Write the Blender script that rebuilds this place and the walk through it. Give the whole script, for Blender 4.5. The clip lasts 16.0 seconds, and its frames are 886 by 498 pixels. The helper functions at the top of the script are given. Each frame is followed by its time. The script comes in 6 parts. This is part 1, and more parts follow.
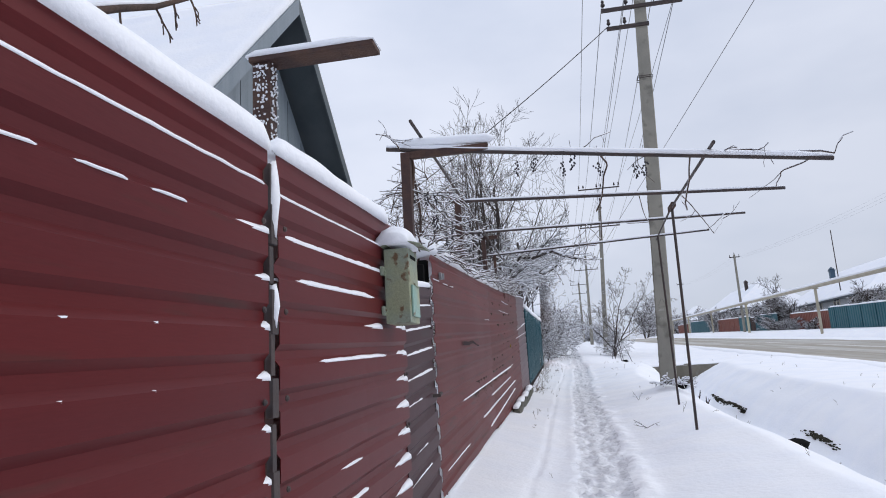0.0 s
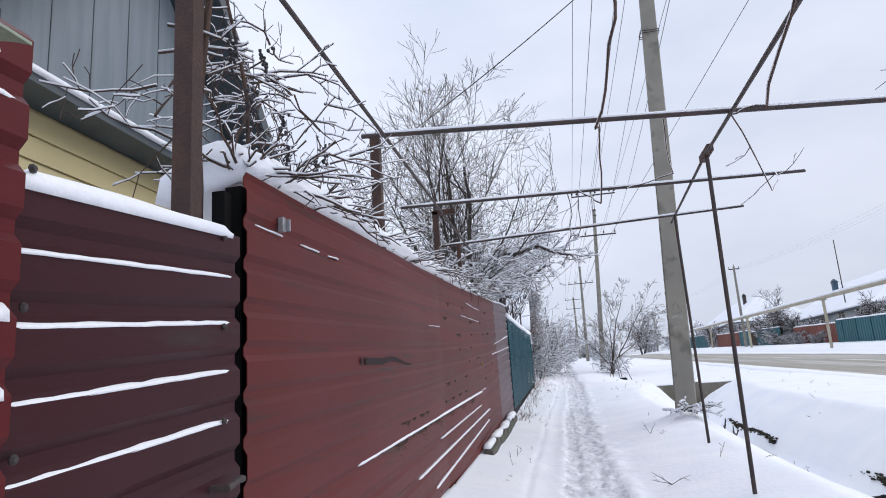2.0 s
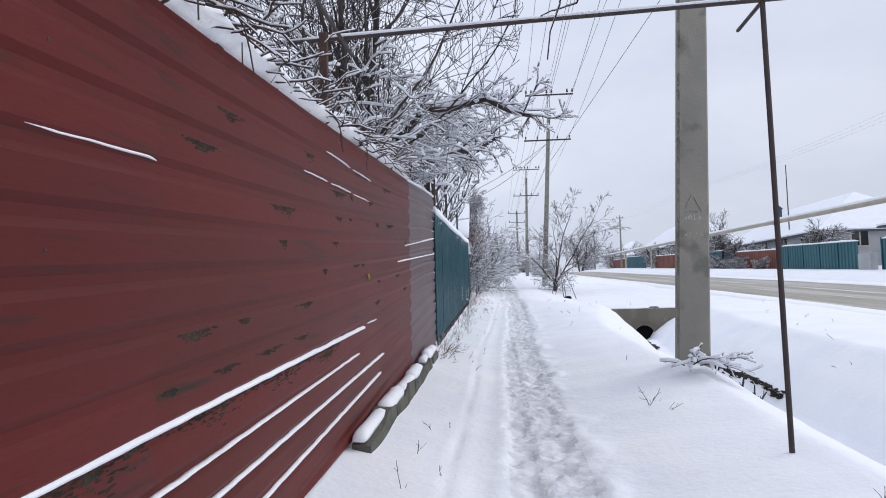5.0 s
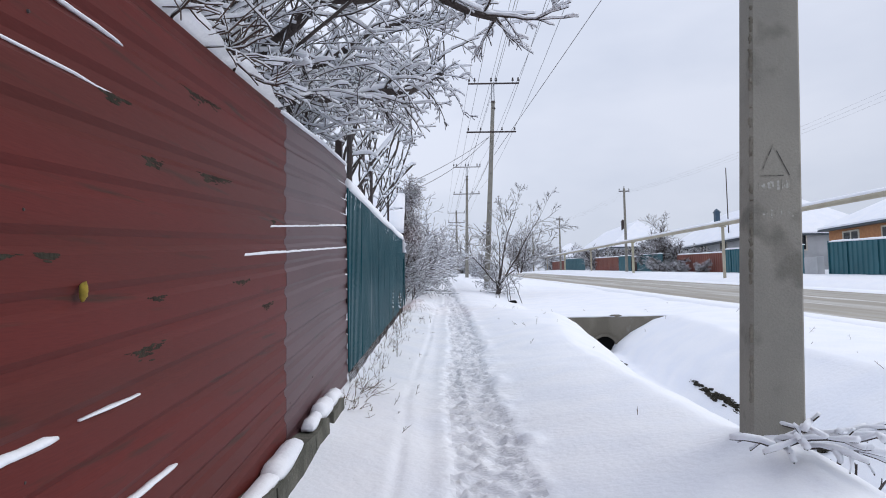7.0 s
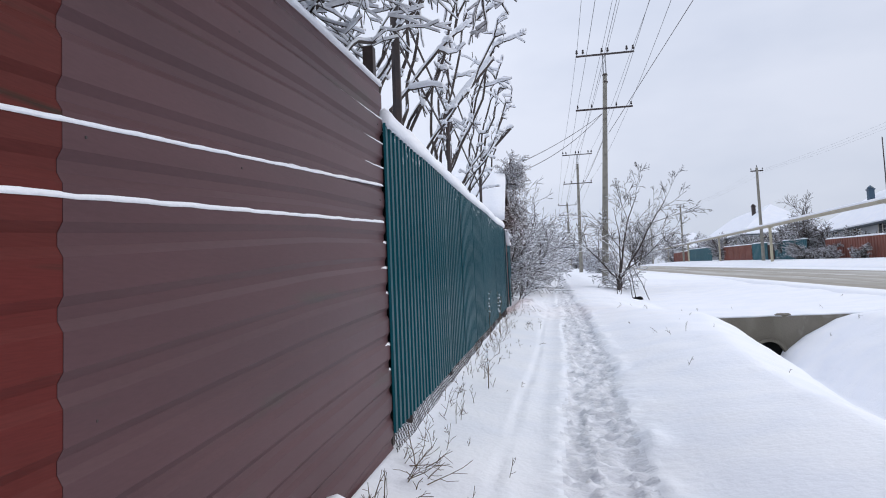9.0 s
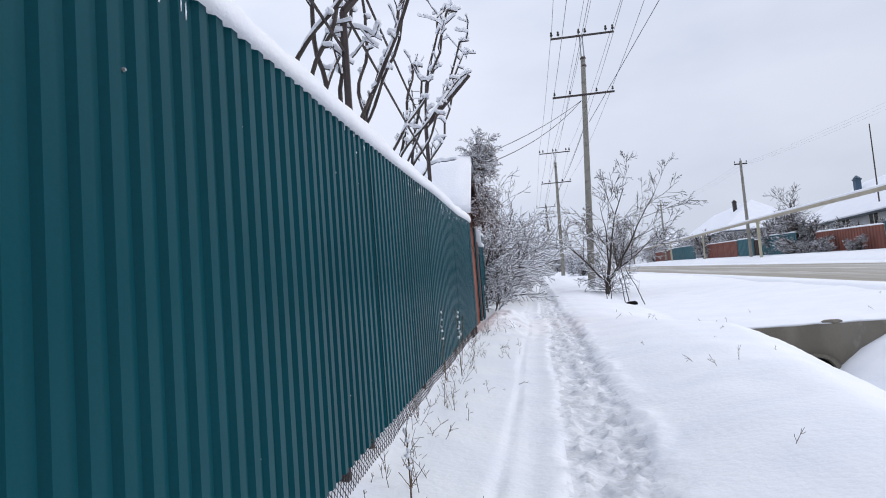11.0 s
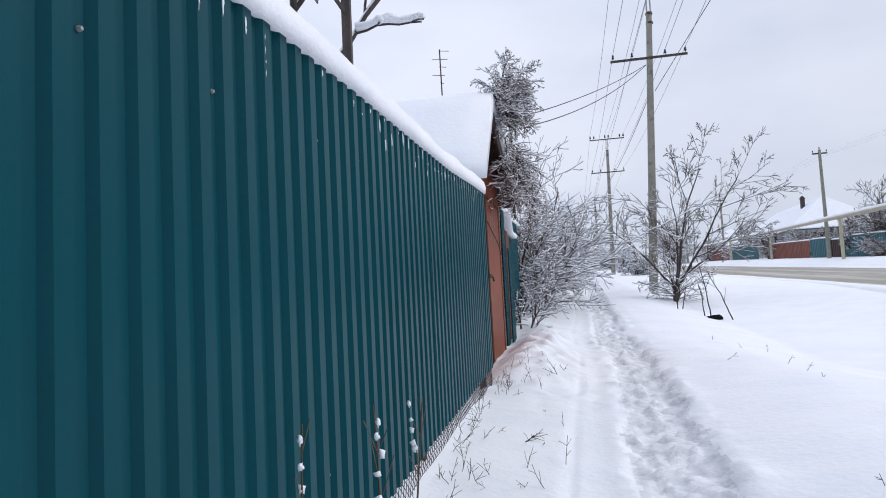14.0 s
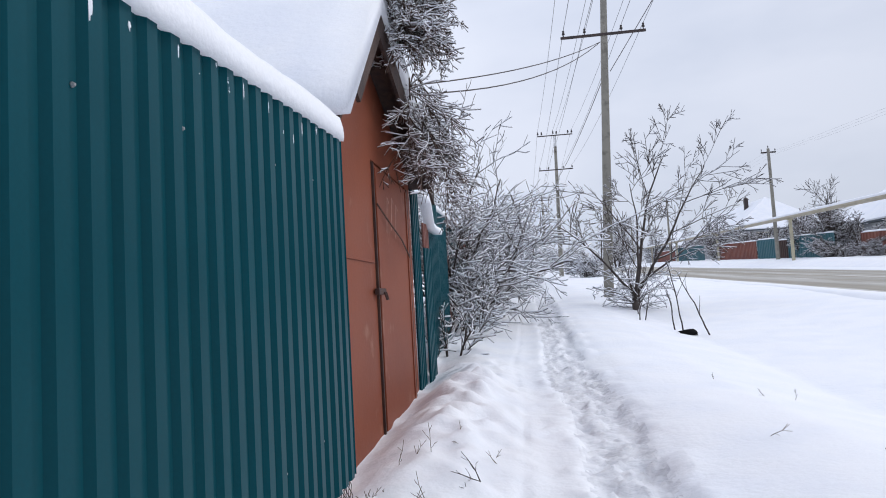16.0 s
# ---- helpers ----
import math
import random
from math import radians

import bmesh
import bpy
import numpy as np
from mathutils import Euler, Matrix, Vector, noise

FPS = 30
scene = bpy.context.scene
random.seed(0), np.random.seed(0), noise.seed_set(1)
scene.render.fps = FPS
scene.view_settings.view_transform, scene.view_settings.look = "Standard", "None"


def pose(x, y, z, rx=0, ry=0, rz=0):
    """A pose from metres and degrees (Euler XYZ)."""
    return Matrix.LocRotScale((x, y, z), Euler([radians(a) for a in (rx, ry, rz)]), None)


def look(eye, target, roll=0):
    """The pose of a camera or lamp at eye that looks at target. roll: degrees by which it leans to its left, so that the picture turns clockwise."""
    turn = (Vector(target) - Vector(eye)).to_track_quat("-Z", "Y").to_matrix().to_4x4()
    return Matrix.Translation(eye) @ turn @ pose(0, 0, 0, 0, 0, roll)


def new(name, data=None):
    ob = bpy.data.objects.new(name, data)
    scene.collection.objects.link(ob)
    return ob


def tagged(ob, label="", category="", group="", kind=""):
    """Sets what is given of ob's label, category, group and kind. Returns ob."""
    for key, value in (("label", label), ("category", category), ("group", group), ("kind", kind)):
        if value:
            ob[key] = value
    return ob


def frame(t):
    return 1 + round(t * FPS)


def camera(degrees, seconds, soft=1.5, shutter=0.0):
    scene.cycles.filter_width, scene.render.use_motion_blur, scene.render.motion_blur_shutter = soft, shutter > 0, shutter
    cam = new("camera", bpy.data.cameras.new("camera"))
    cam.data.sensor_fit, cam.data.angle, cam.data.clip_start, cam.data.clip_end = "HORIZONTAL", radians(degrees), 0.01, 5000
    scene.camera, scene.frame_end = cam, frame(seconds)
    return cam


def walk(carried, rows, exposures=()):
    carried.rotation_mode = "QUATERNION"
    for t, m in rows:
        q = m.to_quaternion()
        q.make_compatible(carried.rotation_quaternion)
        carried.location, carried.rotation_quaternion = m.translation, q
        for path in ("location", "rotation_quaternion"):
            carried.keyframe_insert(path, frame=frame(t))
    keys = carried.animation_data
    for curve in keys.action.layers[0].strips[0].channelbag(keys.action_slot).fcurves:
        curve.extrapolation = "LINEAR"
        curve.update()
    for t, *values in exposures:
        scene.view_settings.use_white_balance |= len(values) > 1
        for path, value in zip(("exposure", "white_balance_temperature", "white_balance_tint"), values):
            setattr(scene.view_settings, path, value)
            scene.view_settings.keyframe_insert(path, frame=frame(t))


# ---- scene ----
cam = camera(68.5, 16.0, soft=1.0)
METRES, EYE, TILT, LEAN, TURN = 24.0, 1.3, 0.0, 0.0, 10.1
ROWS = [
    (0.0, 0.0, 0.0, 0.0, 0.62, 10.53, 3.36),
    (0.5, 0.0041, 0.0281, 0.0001, 3.22, 10.16, 2.13),
    (1.0, 0.014, 0.0577, 0.0017, 1.8, 9.69, 3.79),
    (1.5, 0.0181, 0.085, 0.0012, 1.07, 7.77, 0.94),
    (2.0, 0.0244, 0.1151, 0.003, 0.23, 12.02, 3.8),
    (2.5, 0.0287, 0.1429, 0.0042, 2.2, 10.2, 1.07),
    (3.0, 0.034, 0.1746, 0.0058, -1.81, 11.82, 3.34),
    (3.5, 0.0383, 0.2033, 0.0075, -1.42, 10.6, 2.74),
    (4.0, 0.0436, 0.2318, 0.0077, -8.21, 7.18, 1.94),
    (4.5, 0.0471, 0.2587, 0.0083, -4.45, 3.95, 1.35),
    (7.0, 0.0719, 0.412, 0.0138, -10.51, 3.83, 0.98),
    (7.5, 0.0788, 0.4406, 0.015, -6.62, 4.1, 2.66),
    (8.0, 0.0836, 0.4698, 0.0135, -5.36, 3.6, 1.5),
    (8.5, 0.091, 0.501, 0.0157, -3.02, 4.57, 1.77),
    (9.0, 0.0949, 0.5298, 0.0152, -0.64, 3.91, 2.4),
    (11.5, 0.1237, 0.6904, 0.0205, -2.29, 4.67, 4.8),
    (12.0, 0.1265, 0.7201, 0.0223, 2.68, 4.5, 2.61),
    (12.5, 0.1323, 0.7544, 0.024, -4.67, 5.12, 3.44),
    (13.0, 0.1373, 0.7856, 0.0262, -1.0, 6.07, 1.63),
    (13.5, 0.1436, 0.8217, 0.0287, -5.77, 6.42, 2.73),
    (14.0, 0.1478, 0.8501, 0.0302, 1.59, 4.19, 2.97),
    (14.5, 0.155, 0.8858, 0.0316, -6.2, 4.72, 2.23),
    (15.0, 0.1606, 0.9161, 0.0327, -1.08, 4.28, 2.3),
    (15.5, 0.1665, 0.9502, 0.0356, -6.22, 4.08, 2.82),
    (16.0, 0.1734, 0.9817, 0.0375, -2.89, 4.04, 3.28),
]
walk(cam, [(t, pose(0, 0, EYE, TILT, LEAN, TURN) @ pose(METRES * x, METRES * y, METRES * z, 90 + pitch, roll, yaw)) for t, x, y, z, yaw, pitch, roll in ROWS],
     exposures=[(0, -0.09), (0.5, 0.03), (2.5, 0.06), (3.5, 0.05), (4.0, -0.06), (4.5, 0.0), (7.0, -0.01), (7.5, -0.12), (8.1, -0.04), (8.5, -0.08), (9.0, -0.02), (11.5, 0.0), (12.0, 0.11), (12.5, 0.02), (13.5, -0.02), (14.5, 0.04), (16.0, -0.01)])


# ---- light: an overcast winter sky and a weak, very soft sun ----
SUN_EL, SUN_AZ = 40.0, 72.0
world = bpy.data.worlds.new("overcast_sky")
scene.world = world
world.use_nodes = True
wn, wl = world.node_tree.nodes, world.node_tree.links
wn.clear()
w_out, w_bg, w_mix = wn.new("ShaderNodeOutputWorld"), wn.new("ShaderNodeBackground"), wn.new("ShaderNodeMix")
w_sky, w_noise, w_ramp = wn.new("ShaderNodeTexSky"), wn.new("ShaderNodeTexNoise"), wn.new("ShaderNodeValToRGB")
w_tc, w_map = wn.new("ShaderNodeTexCoord"), wn.new("ShaderNodeMapping")
# an overcast sky is brighter overhead than near the horizon
w_dot, w_add, w_mul = wn.new("ShaderNodeVectorMath"), wn.new("ShaderNodeMath"), wn.new("ShaderNodeMath")
w_dot.operation, w_add.operation, w_mul.operation = "DOT_PRODUCT", "ADD", "MULTIPLY"
w_dot.inputs[1].default_value = (-0.19, 0.0, 0.34)
w_add.inputs[1].default_value = 0.93
w_mul.inputs[1].default_value = 0.1
w_sky.sky_type, w_sky.sun_disc = "NISHITA", False
w_sky.sun_elevation, w_sky.sun_rotation = radians(SUN_EL), radians(SUN_AZ)
w_map.inputs["Scale"].default_value = (1.0, 1.0, 2.4)
w_noise.inputs["Scale"].default_value = 1.7
w_noise.inputs["Detail"].default_value = 5.0
w_ramp.color_ramp.elements[0].position, w_ramp.color_ramp.elements[0].color = 0.33, (5.8, 6.45, 8.0, 1)
w_ramp.color_ramp.elements[1].position, w_ramp.color_ramp.elements[1].color = 0.66, (8.0, 8.45, 9.8, 1)
w_mix.data_type = "RGBA"
w_mix.inputs["Factor"].default_value = 0.92
wl.new(w_tc.outputs["Generated"], w_map.inputs["Vector"])
wl.new(w_map.outputs["Vector"], w_noise.inputs["Vector"])
wl.new(w_noise.outputs["Fac"], w_ramp.inputs["Fac"])
wl.new(w_sky.outputs["Color"], w_mix.inputs[6])
wl.new(w_ramp.outputs["Color"], w_mix.inputs[7])
wl.new(w_mix.outputs[2], w_bg.inputs["Color"])
wl.new(w_bg.outputs["Background"], w_out.inputs["Surface"])
wl.new(w_tc.outputs["Generated"], w_dot.inputs[0])
wl.new(w_dot.outputs["Value"], w_add.inputs[0])
wl.new(w_add.outputs["Value"], w_mul.inputs[0])
wl.new(w_mul.outputs["Value"], w_bg.inputs["Strength"])

sun_data = bpy.data.lights.new("sun", "SUN")
sun_data.energy, sun_data.angle, sun_data.color = 1.3, radians(45), (1.0, 0.97, 0.93)
sun = new("sun", sun_data)
sun.matrix_world = look(
    (60 * math.sin(radians(SUN_AZ)), 60 * math.cos(radians(SUN_AZ)), 60 * math.tan(radians(SUN_EL))), (0, 0, 0))


# ---- materials ----
def material(name, color, rough=0.6, metal=0.0, other=None, scale=3.0, spread=(0.4, 0.62), fine=0.12, fine_scale=90.0,
             bump=0.15, bump_scale=40.0, stretch=(1, 1, 1), island=0.0, spec=0.5, third=None, third_spread=(0.58, 0.72), third_scale=1.2):
    """A surface with large stains (other), fine grain and relief, in real-world size."""
    m = bpy.data.materials.new(name)
    m.use_nodes = True
    n, l = m.node_tree.nodes, m.node_tree.links
    b = n["Principled BSDF"]
    b.inputs["Roughness"].default_value, b.inputs["Metallic"].default_value = rough, metal
    b.inputs["Specular IOR Level"].default_value = spec
    tc, mp = n.new("ShaderNodeTexCoord"), n.new("ShaderNodeMapping")
    mp.inputs["Scale"].default_value = stretch
    geo = n.new("ShaderNodeNewGeometry")
    l.new(geo.outputs["Position"], mp.inputs["Vector"])

    def noise_ramp(s, a, z, detail=4):
        t, r = n.new("ShaderNodeTexNoise"), n.new("ShaderNodeMapRange")
        t.inputs["Scale"].default_value, t.inputs["Detail"].default_value = s, detail
        l.new(mp.outputs["Vector"], t.inputs["Vector"])
        r.inputs["From Min"].default_value, r.inputs["From Max"].default_value = a, z
        l.new(t.outputs["Fac"], r.inputs["Value"])
        return r.outputs["Result"]

    def mix(fac, a, c, mode="MIX"):
        x = n.new("ShaderNodeMix")
        x.data_type, x.blend_type = "RGBA", mode
        if isinstance(fac, float):
            x.inputs["Factor"].default_value = fac
        else:
            l.new(fac, x.inputs["Factor"])
        for sock, v in ((x.inputs[6], a), (x.inputs[7], c)):
            if isinstance(v, tuple):
                sock.default_value = (*v, 1)
            else:
                l.new(v, sock)
        return x.outputs[2]

    col = mix(noise_ramp(scale, *spread), color, other or tuple(c * 0.8 for c in color))
    if third:
        col = mix(noise_ramp(third_scale, *third_spread, 8), col, third)
    if fine:
        dark = mix(noise_ramp(fine_scale, 0.25, 0.75, 2), tuple(1 - fine for _ in range(3)), tuple(1 + fine for _ in range(3)))
        col = mix(1.0, col, dark, "MULTIPLY")
    if island:
        r = n.new("ShaderNodeMapRange")
        r.inputs["To Min"].default_value, r.inputs["To Max"].default_value = 1 - island, 1 + island
        info = n.new("ShaderNodeObjectInfo")
        l.new(info.outputs["Random"], r.inputs["Value"])
        col = mix(1.0, col, r.outputs["Result"], "MULTIPLY")
    l.new(col, b.inputs["Base Color"])
    if bump:
        bp, t = n.new("ShaderNodeBump"), n.new("ShaderNodeTexNoise")
        t.inputs["Scale"].default_value, t.inputs["Detail"].default_value = bump_scale, 5
        l.new(mp.outputs["Vector"], t.inputs["Vector"])
        bp.inputs["Strength"].default_value, bp.inputs["Distance"].default_value = bump, 0.02
        l.new(t.outputs["Fac"], bp.inputs["Height"])
        l.new(bp.outputs["Normal"], b.inputs["Normal"])
    return m


SNOW = material("snow", (0.86, 0.87, 0.90), 0.7, other=(0.82, 0.84, 0.89), scale=1.5, fine=0.03, bump=0.35, bump_scale=22, spec=0.2)
TRODDEN = material("trodden_snow", (0.79, 0.80, 0.835), 0.75, other=(0.66, 0.67, 0.715), scale=9, spread=(0.42, 0.66), stretch=(0.45, 1, 1), fine=0.05, fine_scale=40, bump=0.9, bump_scale=24, spec=0.2)
ROAD = material("slushy_asphalt", (0.285, 0.26, 0.215), 0.7, other=(0.46, 0.45, 0.425), scale=1.0, spread=(0.42, 0.72), stretch=(1.0, 0.02, 1),
                fine=0.2, fine_scale=12, bump=0.3, bump_scale=9)
SLUSH = material("grey_slush", (0.54, 0.53, 0.51), 0.75, other=(0.34, 0.31, 0.265), scale=2.0, spread=(0.45, 0.6), stretch=(1.0, 0.06, 1), fine=0.15, fine_scale=10, bump=0.4, bump_scale=9)
RED = material("red_paint", (0.104, 0.0165, 0.0175), 0.36, other=(0.090, 0.0165, 0.0185), scale=0.9, third=(0.070, 0.024, 0.021), third_spread=(0.62, 0.72),
               third_scale=4.0, stretch=(1, 0.25, 3.0), fine=0.06, bump=0.06, bump_scale=12, spec=0.10)
RED_WORN = material("weathered_red_paint", (0.116, 0.0225, 0.0205), 0.42, other=(0.098, 0.022, 0.0205), scale=0.9, third=(0.060, 0.026, 0.021),
                    third_spread=(0.58, 0.72), third_scale=7.0, stretch=(1, 0.22, 3.2), fine=0.08, bump=0.08, bump_scale=12, spec=0.08)
RED_DIRTY = material("dirty_red_paint", (0.116, 0.0235, 0.0205), 0.45, other=(0.098, 0.025, 0.021), scale=0.9, third=(0.038, 0.027, 0.020),
                     third_spread=(0.60, 0.74), third_scale=6.0, stretch=(1, 0.20, 3.4), fine=0.10, bump=0.10, bump_scale=12, spec=0.07)
PURPLE = material("purple_brown_paint", (0.050, 0.0175, 0.021), 0.36, other=(0.042, 0.016, 0.0185), scale=1.1, third=(0.050, 0.038, 0.036),
                  third_spread=(0.62, 0.74), third_scale=3.0, stretch=(1, 0.3, 2.0), fine=0.06, bump=0.05, bump_scale=12, spec=0.08)
GREY_PURPLE = material("faded_brown_paint", (0.097, 0.050, 0.054), 0.38, other=(0.081, 0.043, 0.047), scale=1.4, stretch=(1, 0.3, 2.0), fine=0.06,
                       third=(0.075, 0.055, 0.050), third_spread=(0.62, 0.74), third_scale=3.5, bump=0.06, bump_scale=12, spec=0.13)
TEAL = material("teal_paint", (0.0025, 0.060, 0.078), 0.33, other=(0.0025, 0.053, 0.069), scale=0.8, fine=0.04, bump=0.03, bump_scale=8, spec=0.08)
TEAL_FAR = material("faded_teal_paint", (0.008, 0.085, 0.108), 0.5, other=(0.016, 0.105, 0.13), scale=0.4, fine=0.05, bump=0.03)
ORANGE = material("rust_orange_paint", (0.235, 0.070, 0.038), 0.5, other=(0.205, 0.060, 0.033), scale=1.5, third=(0.33, 0.17, 0.12), third_spread=(0.64, 0.78),
                  third_scale=3.0, fine=0.08, bump=0.08, bump_scale=25, spec=0.13)
RUST_FENCE = material("rusty_brown_sheet", (0.20, 0.062, 0.040), 0.6, other=(0.16, 0.05, 0.035), scale=0.7, fine=0.1)
RUST = material("rusty_steel", (0.046, 0.022, 0.019), 0.75, other=(0.072, 0.034, 0.022), scale=9, fine=0.2, bump=0.3, bump_scale=80)
DARK = material("dark_steel", (0.035, 0.026, 0.026), 0.6, other=(0.055, 0.035, 0.03), scale=8, fine=0.15)
ZINC = material("galvanised_steel", (0.35, 0.36, 0.37), 0.45, metal=0.6, scale=30)
CONCRETE = material("pole_concrete", (0.288, 0.271, 0.230), 0.9, other=(0.247, 0.234, 0.202), scale=2.2, third=(0.17, 0.16, 0.135), third_spread=(0.56, 0.70),
                    third_scale=4, fine=0.12, fine_scale=160, bump=0.3, bump_scale=70)
CONCRETE_DARK = material("stained_concrete", (0.20, 0.18, 0.145), 0.9, other=(0.15, 0.135, 0.105), scale=2.5, third=(0.26, 0.25, 0.22), third_scale=6,
                         stretch=(1, 1, 0.5), fine=0.15, bump=0.4, bump_scale=50)
PLINTH = material("mossy_concrete", (0.11, 0.105, 0.085), 0.95, other=(0.06, 0.06, 0.045), scale=5, fine=0.2, bump=0.6, bump_scale=30)
SOIL = material("wet_soil", (0.030, 0.027, 0.021), 0.95, other=(0.050, 0.045, 0.034), scale=9, fine=0.25, bump=0.5, bump_scale=60, spec=0.1)
BARK = material("bark", (0.048, 0.037, 0.034), 0.9, other=(0.080, 0.064, 0.057), scale=7, fine=0.25, fine_scale=60, bump=0.5, bump_scale=60)
VINE = material("vine_wood", (0.085, 0.050, 0.036), 0.9, other=(0.055, 0.036, 0.030), scale=8, fine=0.2, bump=0.4, bump_scale=60)
STRAW = material("dry_stalk", (0.14, 0.095, 0.055), 0.9, scale=9, fine=0.15, bump=0)
GRAPE = material("dried_grapes", (0.018, 0.014, 0.022), 0.55, scale=30, bump=0.2)
BOX_PAINT = material("pale_green_paint", (0.285, 0.305, 0.195), 0.6, other=(0.25, 0.29, 0.225), scale=6, third=(0.13, 0.075, 0.035), third_spread=(0.58, 0.66), third_scale=16,
                     fine=0.12, fine_scale=120, bump=0.25, bump_scale=60)
BOX_DOOR = material("pale_mint_paint", (0.33, 0.345, 0.215), 0.5, other=(0.26, 0.40, 0.34), scale=4, spread=(0.45, 0.55), third=(0.17, 0.095, 0.04), third_spread=(0.66, 0.72),
                    third_scale=14, fine=0.1, bump=0.2, bump_scale=60)
BLACK = material("black_void", (0.008, 0.008, 0.008), 0.9, scale=5, bump=0, spec=0.1)
WATER = material("dark_ditch_water", (0.012, 0.014, 0.014), 0.08, scale=5, bump=0.05)
HOUSE_GREY = material("blue_grey_boards", (0.20, 0.235, 0.265), 0.6, other=(0.17, 0.205, 0.235), scale=2, stretch=(1, 5, 0.4), fine=0.06)
SLATE = material("dark_slate_boards", (0.055, 0.070, 0.080), 0.6, other=(0.075, 0.09, 0.10), scale=2, fine=0.1)
SIDING = material("pale_yellow_siding", (0.56, 0.47, 0.25), 0.55, other=(0.52, 0.44, 0.24), scale=1.5, fine=0.04, bump=0.05)
BROWN_WOOD = material("brown_wood", (0.060, 0.032, 0.024), 0.8, other=(0.035, 0.02, 0.018), scale=4, stretch=(4, 4, 0.5), fine=0.2, bump=0.4, bump_scale=30)
PIPE_PAINT = material("pale_yellow_pipe", (0.42, 0.385, 0.30), 0.55, other=(0.36, 0.32, 0.24), scale=1.5, fine=0.1, bump=0.1)
POST_YELLOW = material("pale_post_paint", (0.47, 0.43, 0.30), 0.6, other=(0.40, 0.37, 0.28), scale=3, fine=0.1)
PLASTER = material("grey_white_plaster", (0.45, 0.46, 0.47), 0.85, other=(0.36, 0.37, 0.38), scale=0.8, fine=0.08)
ORANGE_BRICK = material("orange_brick_wall", (0.46, 0.215, 0.095), 0.8, other=(0.40, 0.18, 0.08), scale=6, fine=0.12, fine_scale=8)
CREAM = material("cream_trim", (0.60, 0.55, 0.46), 0.7, scale=2)
GLASS = material("window_glass", (0.03, 0.035, 0.04), 0.06, scale=1, bump=0, fine=0)
BLUE = material("blue_tin", (0.045, 0.09, 0.14), 0.5, scale=3)
WIRE = material("wire_aluminium", (0.14, 0.14, 0.145), 0.5, scale=5, bump=0)
INSULATOR = material("brown_glass_insulator", (0.030, 0.022, 0.022), 0.25, scale=9, bump=0)
GRAFFITI = material("teal_grey_spray", (0.022, 0.025, 0.027), 0.7, other=(0.048, 0.022, 0.022), scale=30, bump=0, spec=0.1)
WHITE_PAINT = material("white_stencil_paint", (0.44, 0.43, 0.39), 0.85, other=(0.28, 0.265, 0.225), scale=34, spread=(0.42, 0.56), bump=0.1)
BLACK_PAINT = material("black_stencil_paint", (0.085, 0.08, 0.07), 0.85, other=(0.22, 0.205, 0.17), scale=26, spread=(0.46, 0.58))
MOSS = material("yellow_lichen", (0.30, 0.22, 0.03), 0.95, scale=40)
CONIFER = material("conifer_needles", (0.025, 0.042, 0.028), 0.9, scale=6)


